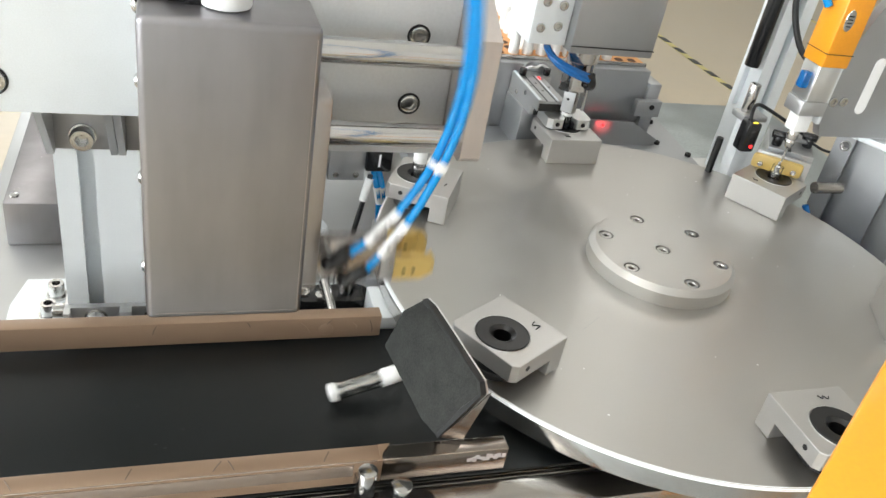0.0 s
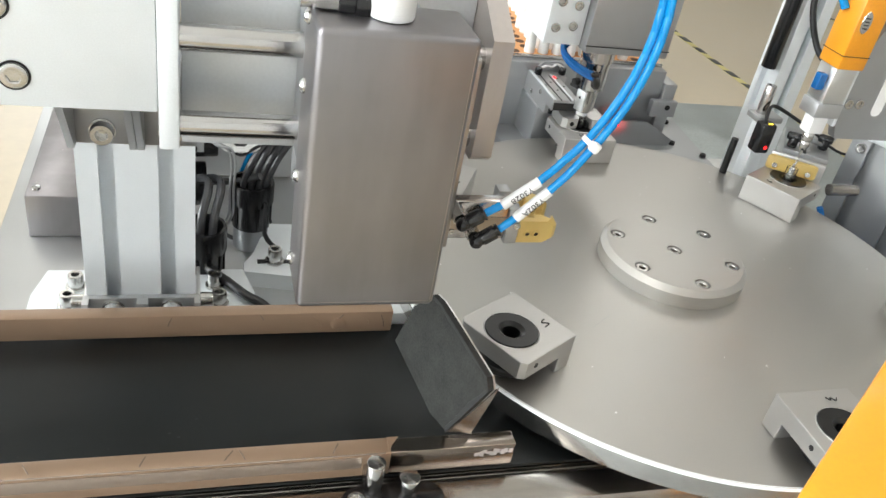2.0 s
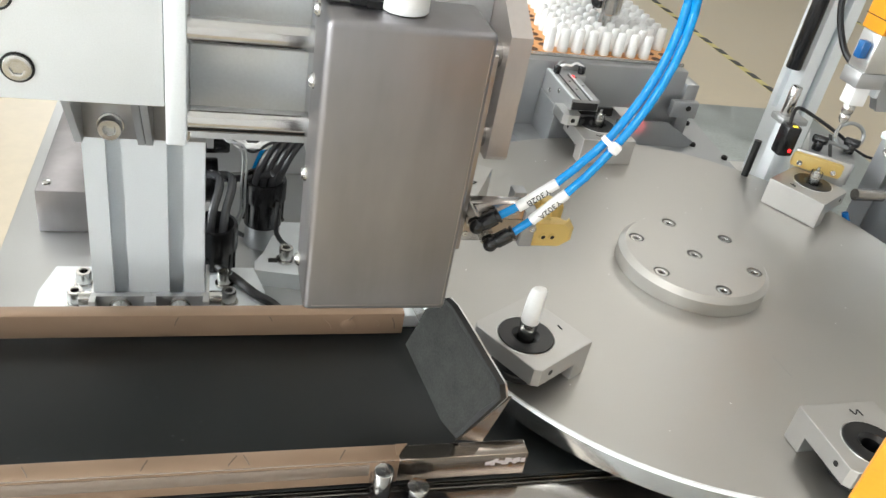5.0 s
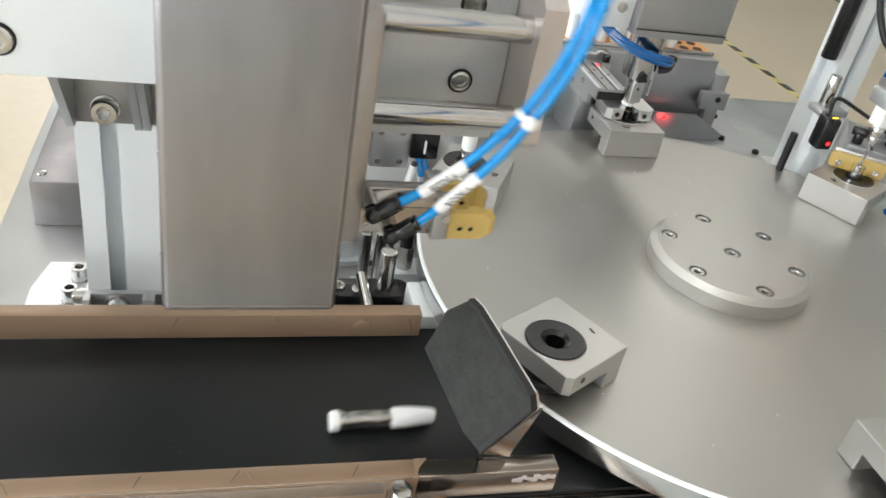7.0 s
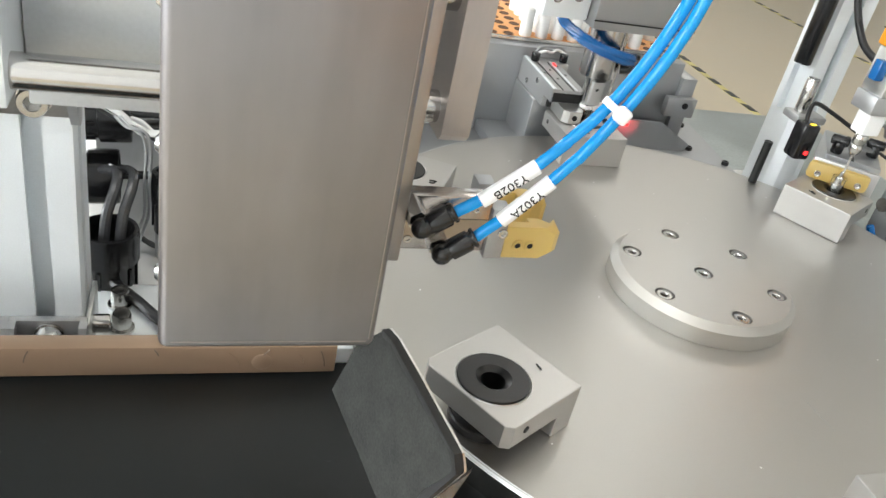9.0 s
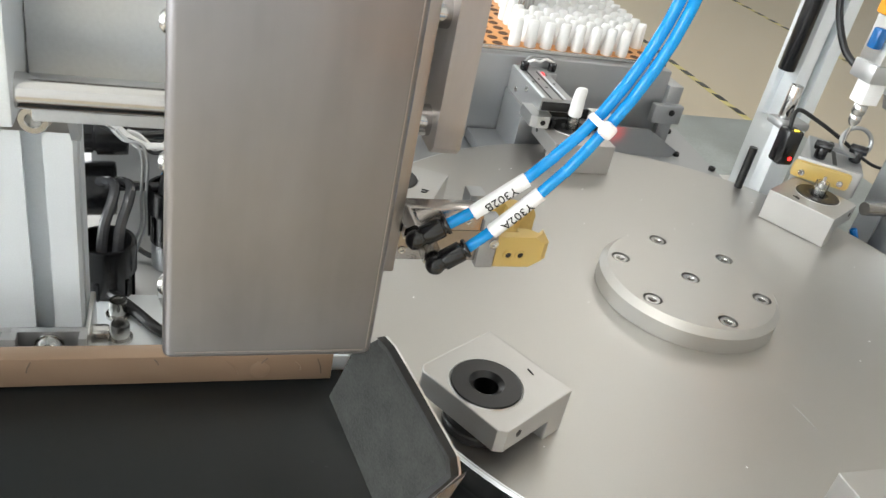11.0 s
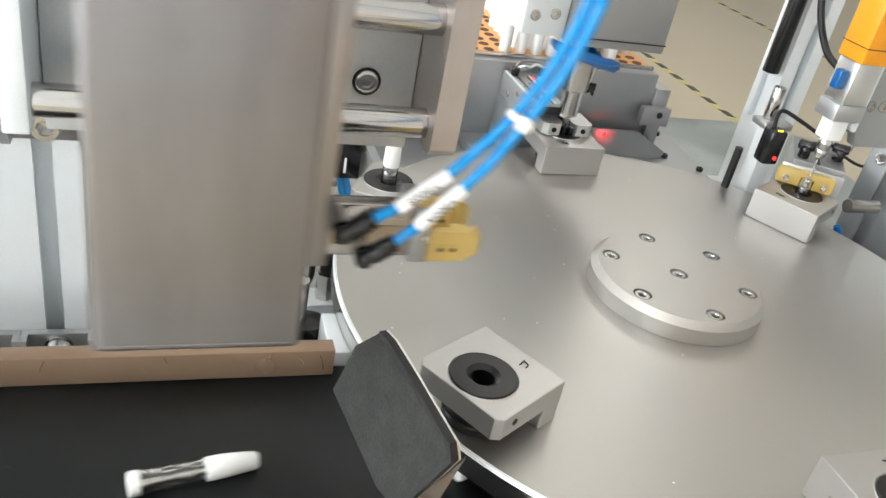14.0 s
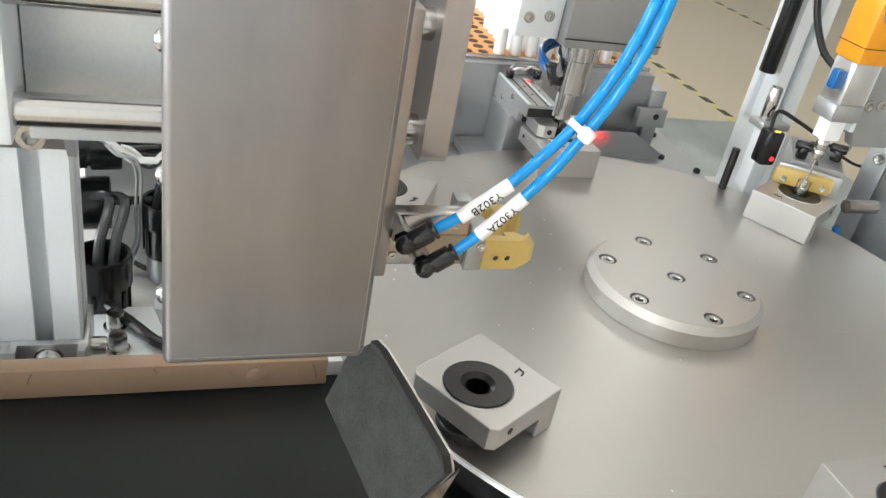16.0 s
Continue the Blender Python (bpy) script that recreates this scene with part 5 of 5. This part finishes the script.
for k in range(2):
    part("blue_tube", add_tube(BM(), [(-0.1800 + 0.004 * k, 0.150, 0.03), (-0.1760 + 0.004 * k, 0.140, -0.010), (-0.1700 + 0.004 * k, 0.132, -0.035), (-0.165 + 0.004 * k, 0.14, -0.07)], 0.0026, 8), M_BLUE, col)
    part("tube_sleeve", add_cyl(BM(), (-0.1717 + 0.004 * k, 0.1330, -0.028), (-0.1682 + 0.004 * k, 0.1325, -0.042), 0.0031, seg=12), M_LABEL, col)
st = thing("steel_stand", "pair of ground steel rods clamped beside the sensor column", "rod stand")
for x in (-0.2175, -0.2075):
    part("rod", add_cyl(BM(), (x, 0.075, TABLE_Z), (x, 0.075, -0.040), 0.0038, seg=20, bevel=0.0005), M_CHROME, st)
part("foot", add_box(BM(), -0.224, -0.200, 0.066, 0.084, TABLE_Z, TABLE_Z + 0.008, 0.001), M_ANOD, st)
bk = thing("regulator", "small steel flow regulator on a pale base block", "regulator", at=pose(-0.187, 0.085, TABLE_Z))
part("base_block", add_box(BM(), -0.012, 0.012, -0.010, 0.010, 0.0, 0.016, 0.001), M_ANOD, bk)
part("valve", add_cyl(BM(), (0, 0, 0.016), (0, 0, 0.034), 0.0060, seg=6), M_STEEL, bk)
part("knob", add_cyl(BM(), (0, 0, 0.034), (0, 0, 0.046), 0.0045, seg=18, bevel=0.001), M_BLACKOX_AND_SHADE, bk)

sc = thing("steel_cover", "low stainless steel cover box screwed to the table", "cover box")
bm = add_prism(BM(), [(-0.4365, 0.150), (-0.388, 0.150), (-0.388, 0.455), (-0.4365, 0.455)], TABLE_Z, -0.0545)
bmesh.ops.bevel(bm, geom=[e for e in bm.edges], offset=0.0015, segments=2, affect="EDGES", profile=0.5)
part("cover", bm, M_STAIN, sc)
part("screw", add_lathe(BM(), [(0.0, 0.0), (0.0034, 0.0), (0.003, 0.0012), (0.0, 0.0022)], 18, Matrix.Translation((-0.4300, 0.161, -0.0545)), close=False), M_STEEL, sc)


def cable_gland(x, y, z, m_dir, r, length, cables):
    """A black ribbed gland cup with cables that bend out of it."""
    turn = Matrix.Identity(4) if m_dir == (0, 0, 1) else Vector(m_dir).to_track_quat("Z", "Y").to_matrix().to_4x4()
    g = thing("cable_gland", "black ribbed cable gland with grey cables", "cable gland", "cable glands", at=Matrix.Translation((x, y, z)) @ turn)
    if m_dir == (0, 0, 1) and z > TABLE_Z:
        part("neck", add_cyl(BM(), (0, 0, TABLE_Z - z), (0, 0, 0), r * 0.8, seg=28, bevel=0.0008), M_GREY, g, "grey round neck")
    prof = [(0.0, 0.0), (r * 0.86, 0.0), (r * 0.86, length * 0.55), (r, length * 0.58), (r, length * 0.95), (r * 0.97, length), (r * 0.84, length), (r * 0.82, length * 0.7), (0.0, length * 0.68)]
    cup = part("cup", add_lathe(BM(), prof, 32, close=False), M_BLACK, g)
    for k in range(10):
        a = 2 * math.pi * k / 10
        part("rib", add_box(BM(), r * 0.86, r * 0.93, -0.0012, 0.0012, 0.002, length * 0.52, 0.0004, m=Matrix.Rotation(a, 4, "Z")), M_BLACK, cup)
    for pts, cr in cables:
        part("cable", add_tube(BM(), pts, cr, 10), M_GREYCABLE, g)


cable_gland(-0.3125, 0.0975, TABLE_Z, (0, 0, 1), 0.0165, 0.045, [([(dx, -0.005, 0.030), (dx + 0.002, 0.001, 0.052), (dx + 0.006, 0.012, 0.064), (dx + 0.006, 0.024, 0.067), (dx - 0.001, 0.034, 0.064), (dx - 0.012, 0.040, 0.055)], 0.0031) for dx in (-0.003, 0.0055)])
cable_gland(-0.2766, 0.142, TABLE_Z + 0.019, (0, 0, 1), 0.0165, 0.038, [([(dx, -0.003, 0.026), (dx + 0.002, -0.003, 0.041), (dx + 0.009, -0.002, 0.059), (dx + 0.022, 0.002, 0.077), (dx + 0.040, 0.010, 0.093)], 0.0029) for dx in (-0.008, -0.002, 0.004, 0.009)])
for x, z in ((-0.343, 0.003), (-0.350, -0.038)):
    cable_gland(x, 0.1425, z, (1, 0.04, 0.02), 0.0165, 0.040, [([(0.002, 0.0, 0.03), (0.002, 0.0, 0.05), (-0.004, 0.004, 0.066), (-0.012, 0.012, 0.078)], 0.0026)])
duct = thing("cable_duct", "grey slotted cable duct behind the wiring", "cable duct")
part("duct_body", add_box(BM(), -0.335, -0.235, 0.250, 0.285, TABLE_Z, 0.030, 0.002), M_GREY, duct)
for k in range(10):
    part("duct_tooth", add_box(BM(), -0.333 + 0.0093 * k, -0.3275 + 0.0093 * k, 0.2475, 0.2498, -0.03, 0.028, 0.0005), M_GREY, duct)
box_j = thing("junction_box", "dark junction box behind the profile post", "junction box")
part("body", add_box(BM(), -0.376, -0.347, 0.122, 0.20, TABLE_Z, 0.030, 0.002), M_BLACK, box_j)
wires = thing("wire_bundle", "loose bundle of white and grey control wires", "wires")
random.seed(8)
for k in range(12):
    a, b, c = random.uniform(-0.003, 0.003), random.uniform(-0.0025, 0.0025), random.uniform(-0.006, 0.006)
    pts = [(-0.322, 0.134 + c, 0.016 + b), (-0.308, 0.130 + c, 0.010 + b), (-0.297, 0.127 + c, 0.004 + a), (-0.287, 0.126 + c, 0.001 + b), (-0.277, 0.128 + c, 0.004 + a), (-0.268, 0.131 + c, 0.010 + b), (-0.250, 0.138 + c, 0.021 + a), (-0.235, 0.15 + c, 0.03)]
    part("wire", add_tube(BM(), pts, 0.0011, 7), M_LABEL if k < 10 else M_CABLE, wires)
for d in (0.0, 0.0026):
    pts = [(-0.310 + d, 0.122, 0.012), (-0.304 + d, 0.116, 0.009), (-0.2965 + d, 0.114, 0.007), (-0.2935 + d, 0.113, -0.004), (-0.2945 + d, 0.112, -0.024), (-0.2945 + d, 0.113, -0.043), (-0.298 + d, 0.117, -0.058), (-0.302, 0.125, -0.084)]
    part("wire", add_tube(BM(), pts, 0.0009, 7), M_GREY, wires)
part("floor_cable", add_tube(BM(), [(-0.335, 0.116, -0.074), (-0.316, 0.093, -0.0735), (-0.298, 0.071, -0.0735), (-0.284, 0.052, -0.0735), (-0.273, 0.041, -0.0735), (-0.255, 0.018, -0.078)], 0.0033, 10), M_CABLE, wires)
for pts in ([(-0.267, 0.128, -0.045), (-0.268, 0.121, -0.058), (-0.267, 0.119, -0.068), (-0.260, 0.118, -0.077), (-0.248, 0.118, -0.082), (-0.236, 0.12, -0.087)], [(-0.300, 0.150, -0.083), (-0.290, 0.144, -0.086), (-0.279, 0.141, -0.086), (-0.268, 0.147, -0.084), (-0.260, 0.160, -0.080)]):
    part("loop_cable", add_tube(BM(), pts, 0.0018, 8), M_CABLE, wires)
for dx in (0.0, 0.007):
    part("blue_tube", add_tube(BM(), [(-0.283 + dx, 0.165, -0.040), (-0.279 + dx, 0.162, -0.026), (-0.274 + dx, 0.160, -0.014), (-0.262 + dx, 0.163, -0.004), (-0.24 + dx, 0.17, 0.006)], 0.0028, 8), M_BLUE, wires)
for k in range(5):
    a, b = random.uniform(-0.006, 0.006), random.uniform(-0.006, 0.006)
    pts = [(-0.335, 0.165 + b, -0.005 + a), (-0.312, 0.160 + b, -0.012 + a), (-0.292, 0.165 + a, -0.014 + b), (-0.270, 0.168 + b, -0.006 + a), (-0.245, 0.175, 0.010 + b)]
    part("black_cable", add_tube(BM(), pts, 0.0024, 8), M_CABLE, wires)
fb = thing("bolted_foot", "pale aluminium foot with one socket screw", "foot")
part("block", add_prism(BM(), [(-0.284, 0.086), (-0.236, 0.076), (-0.232, 0.150), (-0.263, 0.151), (-0.277, 0.108), (-0.284, 0.096)], TABLE_Z, TABLE_Z + 0.013), M_ANOD, fb)
part("slot", add_box(BM(), -0.274, -0.249, 0.0955, 0.1005, TABLE_Z + 0.0130, TABLE_Z + 0.0134), M_BLACKOX_AND_SHADE, fb)
part("washer", add_cyl(BM(), (-0.2615, 0.098, TABLE_Z + 0.0135), (-0.2615, 0.098, TABLE_Z + 0.0148), 0.007, seg=24), M_STEEL, fb)
part("screw", cap_screw(BM(), (-0.2615, 0.098, TABLE_Z + 0.0148), r=0.0052, h=0.010), M_STEEL, fb)

# orange guard close to the camera
gd = thing("orange_guard", "orange painted guard bar on a square post", "guard")
edge = pose(-0.150, -0.2887, 0.140, 0, 0, 215.2)
part("guard_bar", add_box(BM(), -0.16, 0.060, 0.0, 0.045, -0.012, 0.0, 0.0012, m=edge), M_ORANGE, gd)
part("guard_arm", add_box(BM(), -0.16, -0.12, 0.0452, 0.20, -0.012, 0.0, 0.0012, m=edge), M_ORANGE, gd)
part("guard_post", add_box(BM(), -0.16, -0.12, 0.16, 0.20, FLOOR_Z - 0.14, -0.0125, 0.002, m=edge), M_ORANGE, gd)

# ---- cartridges: origin at the foot, 51 mm tall with the cap ----
def cartridge(group_label):
    c = thing("cartridge", group_label, "cartridge", "cartridges")
    part("foot_cap", add_lathe(BM(), [(0.0, 0.0), (0.0044, 0.0), (0.0050, 0.0006), (0.0050, 0.0038), (0.0047, 0.0042), (0.0, 0.0042)], 24, close=False), M_WHITE, c, "white plastic foot cap")
    part("steel_base", add_lathe(BM(), [(0.0, 0.0042), (0.0047, 0.0042), (0.0047, 0.0062), (0.0038, 0.0066), (0.0, 0.0066)], 24, close=False), M_STEEL, c)
    tube = add_lathe(BM(), [(0.0047, 0.0066), (0.0047, 0.0292), (0.0039, 0.0292), (0.0039, 0.0066), (0.0047, 0.0066)], 24, close=False)
    ob = part("glass_tube", tube, M_GLASS, c, "clear glass tube")
    ob.visible_shadow = False
    part("centre_post", add_lathe(BM(), [(0.0, 0.0066), (0.0036, 0.0066), (0.0036, 0.0125), (0.0026, 0.0130), (0.0026, 0.0185), (0.0036, 0.0190), (0.0036, 0.0240), (0.0024, 0.0245), (0.0024, 0.0290), (0.0012, 0.0300), (0.0012, 0.033), (0.0, 0.033)], 16, close=False), M_STEEL, c)
    return c


def mouth_cap():
    ob = mesh_ob("mouthpiece_cap", mouth_cap_mesh(), M_WHITE)
    return tagged(ob, "white plastic mouthpiece cap for a cartridge", "cap", "caps on cartridges")


LBL = "clear glass cartridge with steel core and white foot cap"
CARTS = [(cartridge(LBL), mouth_cap()) for _ in range(4)]
PLAIN = [cartridge("open glass cartridge waiting in its fixture without a cap") for _ in range(2)]
loose_foot = solid("loose_foot_cap", add_lathe(BM(), [(0.0, 0.0), (0.0036, 0.0), (0.0041, 0.0005), (0.0041, 0.0082), (0.0038, 0.0088), (0.0, 0.0088)], 20, close=False), M_WHITE, "loose white plastic foot cap lying on the belt", "cap")
CAP_AT = 0.0290

# ---- what moves, and when ----
CYCLE = 6.9
TURN = [(0.0, 0.0), (0.1, 2.2), (0.2, 8.5), (0.3, 19.4), (0.4, 33.5), (0.5, 47.0), (0.6, 55.5), (0.7, 59.2), (0.8, 60.0)]
TURN_STARTS = (11.0 - CYCLE, 11.0)
# carriage shift by seconds from a release over the belt
SHIFT = [(-1.2, 0.0), (-0.75, 0.0), (-0.65, -0.0165), (-0.55, -0.0365), (-0.45, -0.0505), (-0.38, -0.0535), (0.33, -0.0535), (0.36, -0.0515), (0.45, -0.0310), (0.55, -0.0165), (0.65, -0.0010), (0.72, 0.0)]
DROP = [(-1.62, 0.0), (-1.50, 0.20), (-1.40, 0.66), (-1.30, 1.0), (-1.10, 1.0), (-1.00, 0.35), (-0.90, 0.0), (-0.36, 0.0), (-0.30, 0.26), (-0.20, 0.80), (-0.10, 1.0), (-0.05, 1.0), (0.12, 1.0), (0.20, 0.60), (0.25, 0.33), (0.30, 0.05), (0.34, 0.0)]
DROPS = (-0.25, 6.65, 13.5)
SHUT = [(-1.25, 0.0), (-1.20, 1.0), (0.0, 1.0), (0.05, 0.0)]


def ramp(table, t):
    if t <= table[0][0]:
        return table[0][1]
    for (a, u), (b, v) in zip(table, table[1:]):
        if t <= b:
            return u + (v - u) * (t - a) / (b - a)
    return table[-1][1]


def head_state(t):
    """Carriage shift, gripper drop, jaws shut."""
    s = d = j = 0.0
    for t0 in DROPS:
        u = t - t0
        if -1.7 < u < 0.95:
            s, d, j = ramp(SHIFT, u), ramp(DROP, u), ramp(SHUT, u)
    return s, d, j


def table_angle(t):
    return sum(ramp(TURN, t - t0) for t0 in TURN_STARTS)


TICKS = [k / 10 for k in range(161)]


def thin(rows):
    """Drops rows that repeat both their neighbours."""
    keep = []
    for k, (t, m) in enumerate(rows):
        if 0 < k < len(rows) - 1:
            same = all((rows[k + o][1].translation - m.translation).length < 1e-6 and rows[k + o][1].to_quaternion().rotation_difference(m.to_quaternion()).angle < 1e-4 for o in (-1, 1))
            if same:
                continue
        keep.append((t, m))
    return keep


SEAT_Z = -0.010


def seat_pose(station, t):
    a = radians(station + table_angle(t))
    return Matrix.Translation((0.1785 * math.cos(a), 0.1785 * math.sin(a), SEAT_Z))


# after each release: seconds, foot of the cartridge, heading and rise of its axis in degrees
LIE = BELT_Z + 0.0053
FALLS = {
    -0.25: [(0.0, (-0.2075, -0.0925, -0.0150), 0, 90), (0.08, (-0.2150, -0.0910, LIE), -6, 70), (0.15, (-0.2300, -0.0890, LIE), -6, 46), (0.25, (-0.2432, -0.0897, LIE), 7, 11), (0.35, (-0.2585, -0.0870, LIE), 0, 0)],
    6.65: [(0.0, (-0.2075, -0.0925, -0.0150), 0, 90), (0.05, (-0.2110, -0.0920, -0.0260), 0, 80), (0.15, (-0.2316, -0.0872, LIE), -10, 48), (0.25, (-0.2464, -0.0928, LIE), 6, 9), (0.35, (-0.2598, -0.1040, LIE), 2, 0), (0.45, (-0.2763, -0.1089, LIE), 0, 0), (0.65, (-0.3106, -0.1180, LIE), 0, 0), (0.75, (-0.3270, -0.1275, LIE), 0, 0), (0.85, (-0.3435, -0.1325, LIE), 0, 0)],
    13.5: [(0.0, (-0.2105, -0.0925, -0.0240), 0, 90), (0.1, (-0.2331, -0.0902, LIE), 16, 60), (0.2, (-0.2458, -0.0901, LIE), -6, 32), (0.3, (-0.2625, -0.0983, LIE), 10, 2), (0.5, (-0.2939, -0.1030, LIE), 10, 0), (0.7, (-0.3271, -0.1050, LIE), 4, 0)],
}


def belt_rows(drop):
    """Falling on to the belt after the release, then carried off to -x."""
    rows, (u1, p1, y1, _) = [], FALLS[drop][-1]
    for u, p, yaw, rise in FALLS[drop] + [(u1 + 0.1 * k, (p1[0] - 0.0165 * k, p1[1], p1[2]), y1, 0) for k in range(1, 32)]:
        rows.append((drop + u, Matrix.Translation(p) @ Matrix.Rotation(radians(yaw), 4, "Z") @ Matrix.Rotation(radians(90 - rise), 4, "Y")))
    return rows


def cart_rows(station, drop_t, exit_z=None):
    """A cartridge that starts on a station, is lifted at the pick station and dropped on the belt."""
    rows, seat_end = [], None
    fall = belt_rows(drop_t) if drop_t is not None else []
    for t in TICKS:
        if drop_t is None or t < drop_t - 1.21:
            m = seat_pose(station, t)
        elif t < drop_t:
            s, d, j = head_state(t)
            m = Matrix.Translation((-0.1535 + s, -0.0925, SEAT_Z + 0.062 * (1 - d)))
        else:
            if fall and t > fall[-1][0]:
                m = fall[-1][1]
            else:
                for (a, ma), (b, mb) in zip(fall, fall[1:]):
                    if t <= b:
                        f = max(0.0, (t - a) / (b - a))
                        q = ma.to_quaternion().slerp(mb.to_quaternion(), f)
                        m = Matrix.Translation(ma.translation.lerp(mb.translation, f)) @ q.to_matrix().to_4x4()
                        break
        rows.append((t, m))
    return rows


# capping head: lift and way to the tray, seconds after it starts to leave
LEAVE = [(0.0, (0, 0, 0)), (0.10, (0, 0, 0.004)), (0.25, (0.010, 0.006, 0.0200)), (0.45, (0.0266, 0.0368, 0.0323)), (0.65, (0.0397, 0.0618, 0.0320)), (0.95, (0.0320, 0.1218, 0.0300)), (1.25, (0.0100, 0.1500, 0.0300)), (1.65, (-0.0050, 0.1500, 0.0240)), (2.0, (0.0300, 0.1450, 0.0260)), (2.35, (0.0500, 0.1218, 0.0220)), (2.65, (0.0354, 0.0568, 0.0280)), (2.78, (0.0150, 0.0180, 0.0260)), (2.9, (0, 0, 0))]
LEAVES = (2.75, 2.75 + CYCLE)


def head_offset(t):
    for t0 in LEAVES:
        u = t - t0
        if 0 < u < 2.9:
            for (a, p), (b, q) in zip(LEAVE, LEAVE[1:]):
                if u <= b:
                    return Vector(p).lerp(Vector(q), (u - a) / (b - a))
    return Vector()


SPIN = [(0.0, -45), (0.6, -40), (1.2, -10), (1.8, 0), (2.15, -120), (5.6, -120), (6.0, -25), (6.2, -25), (6.42, 105), (6.5, 105), (6.62, 15), (7.2, 10), (7.6, -70), (8.0, -250), (8.6, -252), (8.9, -280), (9.2, -495), (9.6, -480), (12.3, -480),
        (12.5, -590), (12.65, -610), (13.95, -610), (14.2, -795), (14.35, -720), (14.48, -840), (14.8, -840), (15.0, -720), (15.65, -720), (15.85, -840), (16.0, -840)]


def spin(t):
    """Spindle angle in degrees."""
    return ramp(SPIN, t)


def lifted(t, t0s, height):
    """Dispenser lift: away while the table turns."""
    for t0 in t0s:
        u = t - t0
        if 0 < u < 2.9:
            return height * min(1.0, u / 0.45, (2.9 - u) / 0.4)
    return 0.0


def motions():
    walk(turntable, thin([(t, Matrix.Rotation(radians(table_angle(t)), 4, "Z")) for t in TICKS]))
    shift_rows, grip_rows, jaw_rows = [], [], [[], []]
    for t in TICKS:
        s, d, j = head_state(t)
        shift_rows.append((t, Matrix.Translation((s, 0, 0))))
        grip_rows.append((t, Matrix.Translation((s, 0, -0.057 * d))))
        for k, sgn in enumerate((-1, 1)):
            jaw_rows[k].append((t, Matrix.Translation((0, sgn * 0.0022 * (1 - j), 0))))
    walk(carriage, thin(shift_rows))
    walk(gripper, thin(grip_rows))
    for f, rows in zip(finger, jaw_rows):
        walk(f, thin(rows))
    for which, pieces in HOSES:
        curves = [(t, hose_curve(head_state(t)[0], head_state(t)[1], which)) for t in TICKS]
        for ob, s in pieces:
            walk(ob, thin([(t, piece_pose(pts, s)) for t, pts in curves]))
    # cartridges: one just dropped, then the ones that follow it round
    for (c, cap), (station, drop) in zip(CARTS, ((None, -0.25), (151, 6.65), (91, 13.5), (31, None))):
        if station is None:
            rows = []
            fall = belt_rows(drop)
            for t in TICKS:
                m = fall[-1][1]
                for (a, ma), (b, mb) in zip(fall, fall[1:]):
                    if a <= t <= b:
                        f = (t - a) / (b - a)
                        m = Matrix.Translation(ma.translation.lerp(mb.translation, f)) @ ma.to_quaternion().slerp(mb.to_quaternion(), f).to_matrix().to_4x4()
                        break
                rows.append((t, m))
        else:
            rows = cart_rows(station, drop)
        walk(c, thin(rows))
        cap_rows = [(t, m @ Matrix.Translation((0, 0, CAP_AT))) for t, m in rows]
        if station == 31:
            # this cap comes with the head after the first turn of the table
            start = LEAVES[0] + 2.9
            base = Vector((-0.003, 0.1782, SEAT_Z + CAP_AT))
            cap_rows = [(t, m if t > start else Matrix.Translation(base + head_offset(max(t, LEAVES[0] + 1.5)))) for t, m in cap_rows]
        walk(cap, thin(cap_rows))
    for c, station in zip(PLAIN, (-29, -89)):
        rows = []
        for t in TICKS:
            m = seat_pose(station, t)
            if station == -89 and t < 9.0:
                m = Matrix.Translation((0.36, -0.12, TABLE_Z))
                if t > 7.4:
                    f = min(1.0, (t - 7.4) / 1.2)
                    m = Matrix.Translation(Vector((0.36, -0.12, TABLE_Z)).lerp(seat_pose(station, t).translation, f) + Vector((0, 0, 0.12 * math.sin(math.pi * f))))
            rows.append((t, m))
        walk(c, thin(rows))
    # the loose foot cap rides the belt after the third drop
    rows = []
    for t in TICKS:
        x = -0.2222 - 0.157 * (max(t, 13.95) - 14.4)
        rows.append((t, Matrix.Translation((x - 0.0035, -0.1090, BELT_Z + 0.0042)) @ pose(0, 0, 0, 0, 90, 20)))
    walk(loose_foot, thin(rows))
    # capping head, its spindle and clamp jaws
    walk(caphead, thin([(t, Matrix.Translation(head_offset(t))) for t in TICKS]))
    base = spindle.matrix_basis.copy()
    walk(spindle, thin([(t, base @ Matrix.Rotation(radians(spin(t)), 4, "Z")) for t in TICKS]))
    # the filling clamp backs off while the table turns
    back = tilt.to_3x3() @ Vector((0, 0.013, 0))
    walk(fill_jaw, [(t, Matrix.Translation(back * k)) for t, k in ((0.0, 0), (3.35, 0), (3.6, 1), (5.0, 1), (5.25, 0), (10.25, 0), (10.5, 1), (11.9, 1), (12.15, 0), (16.0, 0))])
    for s, ob in CLAMP_JAW:
        rows = []
        for t in TICKS:
            o = 0.0
            for t0 in LEAVES:
                u = t - t0 - 0.35
                if 0 < u < 2.25:
                    o = max(o, min(1.0, u / 0.3, (2.25 - u) / 0.25))
            rows.append((t, Matrix.Translation((s * 0.0145 * o, 0.004 * o, 0))))
        walk(ob, thin(rows))
    walk(disp, thin([(t, Matrix.Translation((0, 0, lifted(t, (2.75, 2.75 + CYCLE), 0.026)))) for t in TICKS]))


motions()
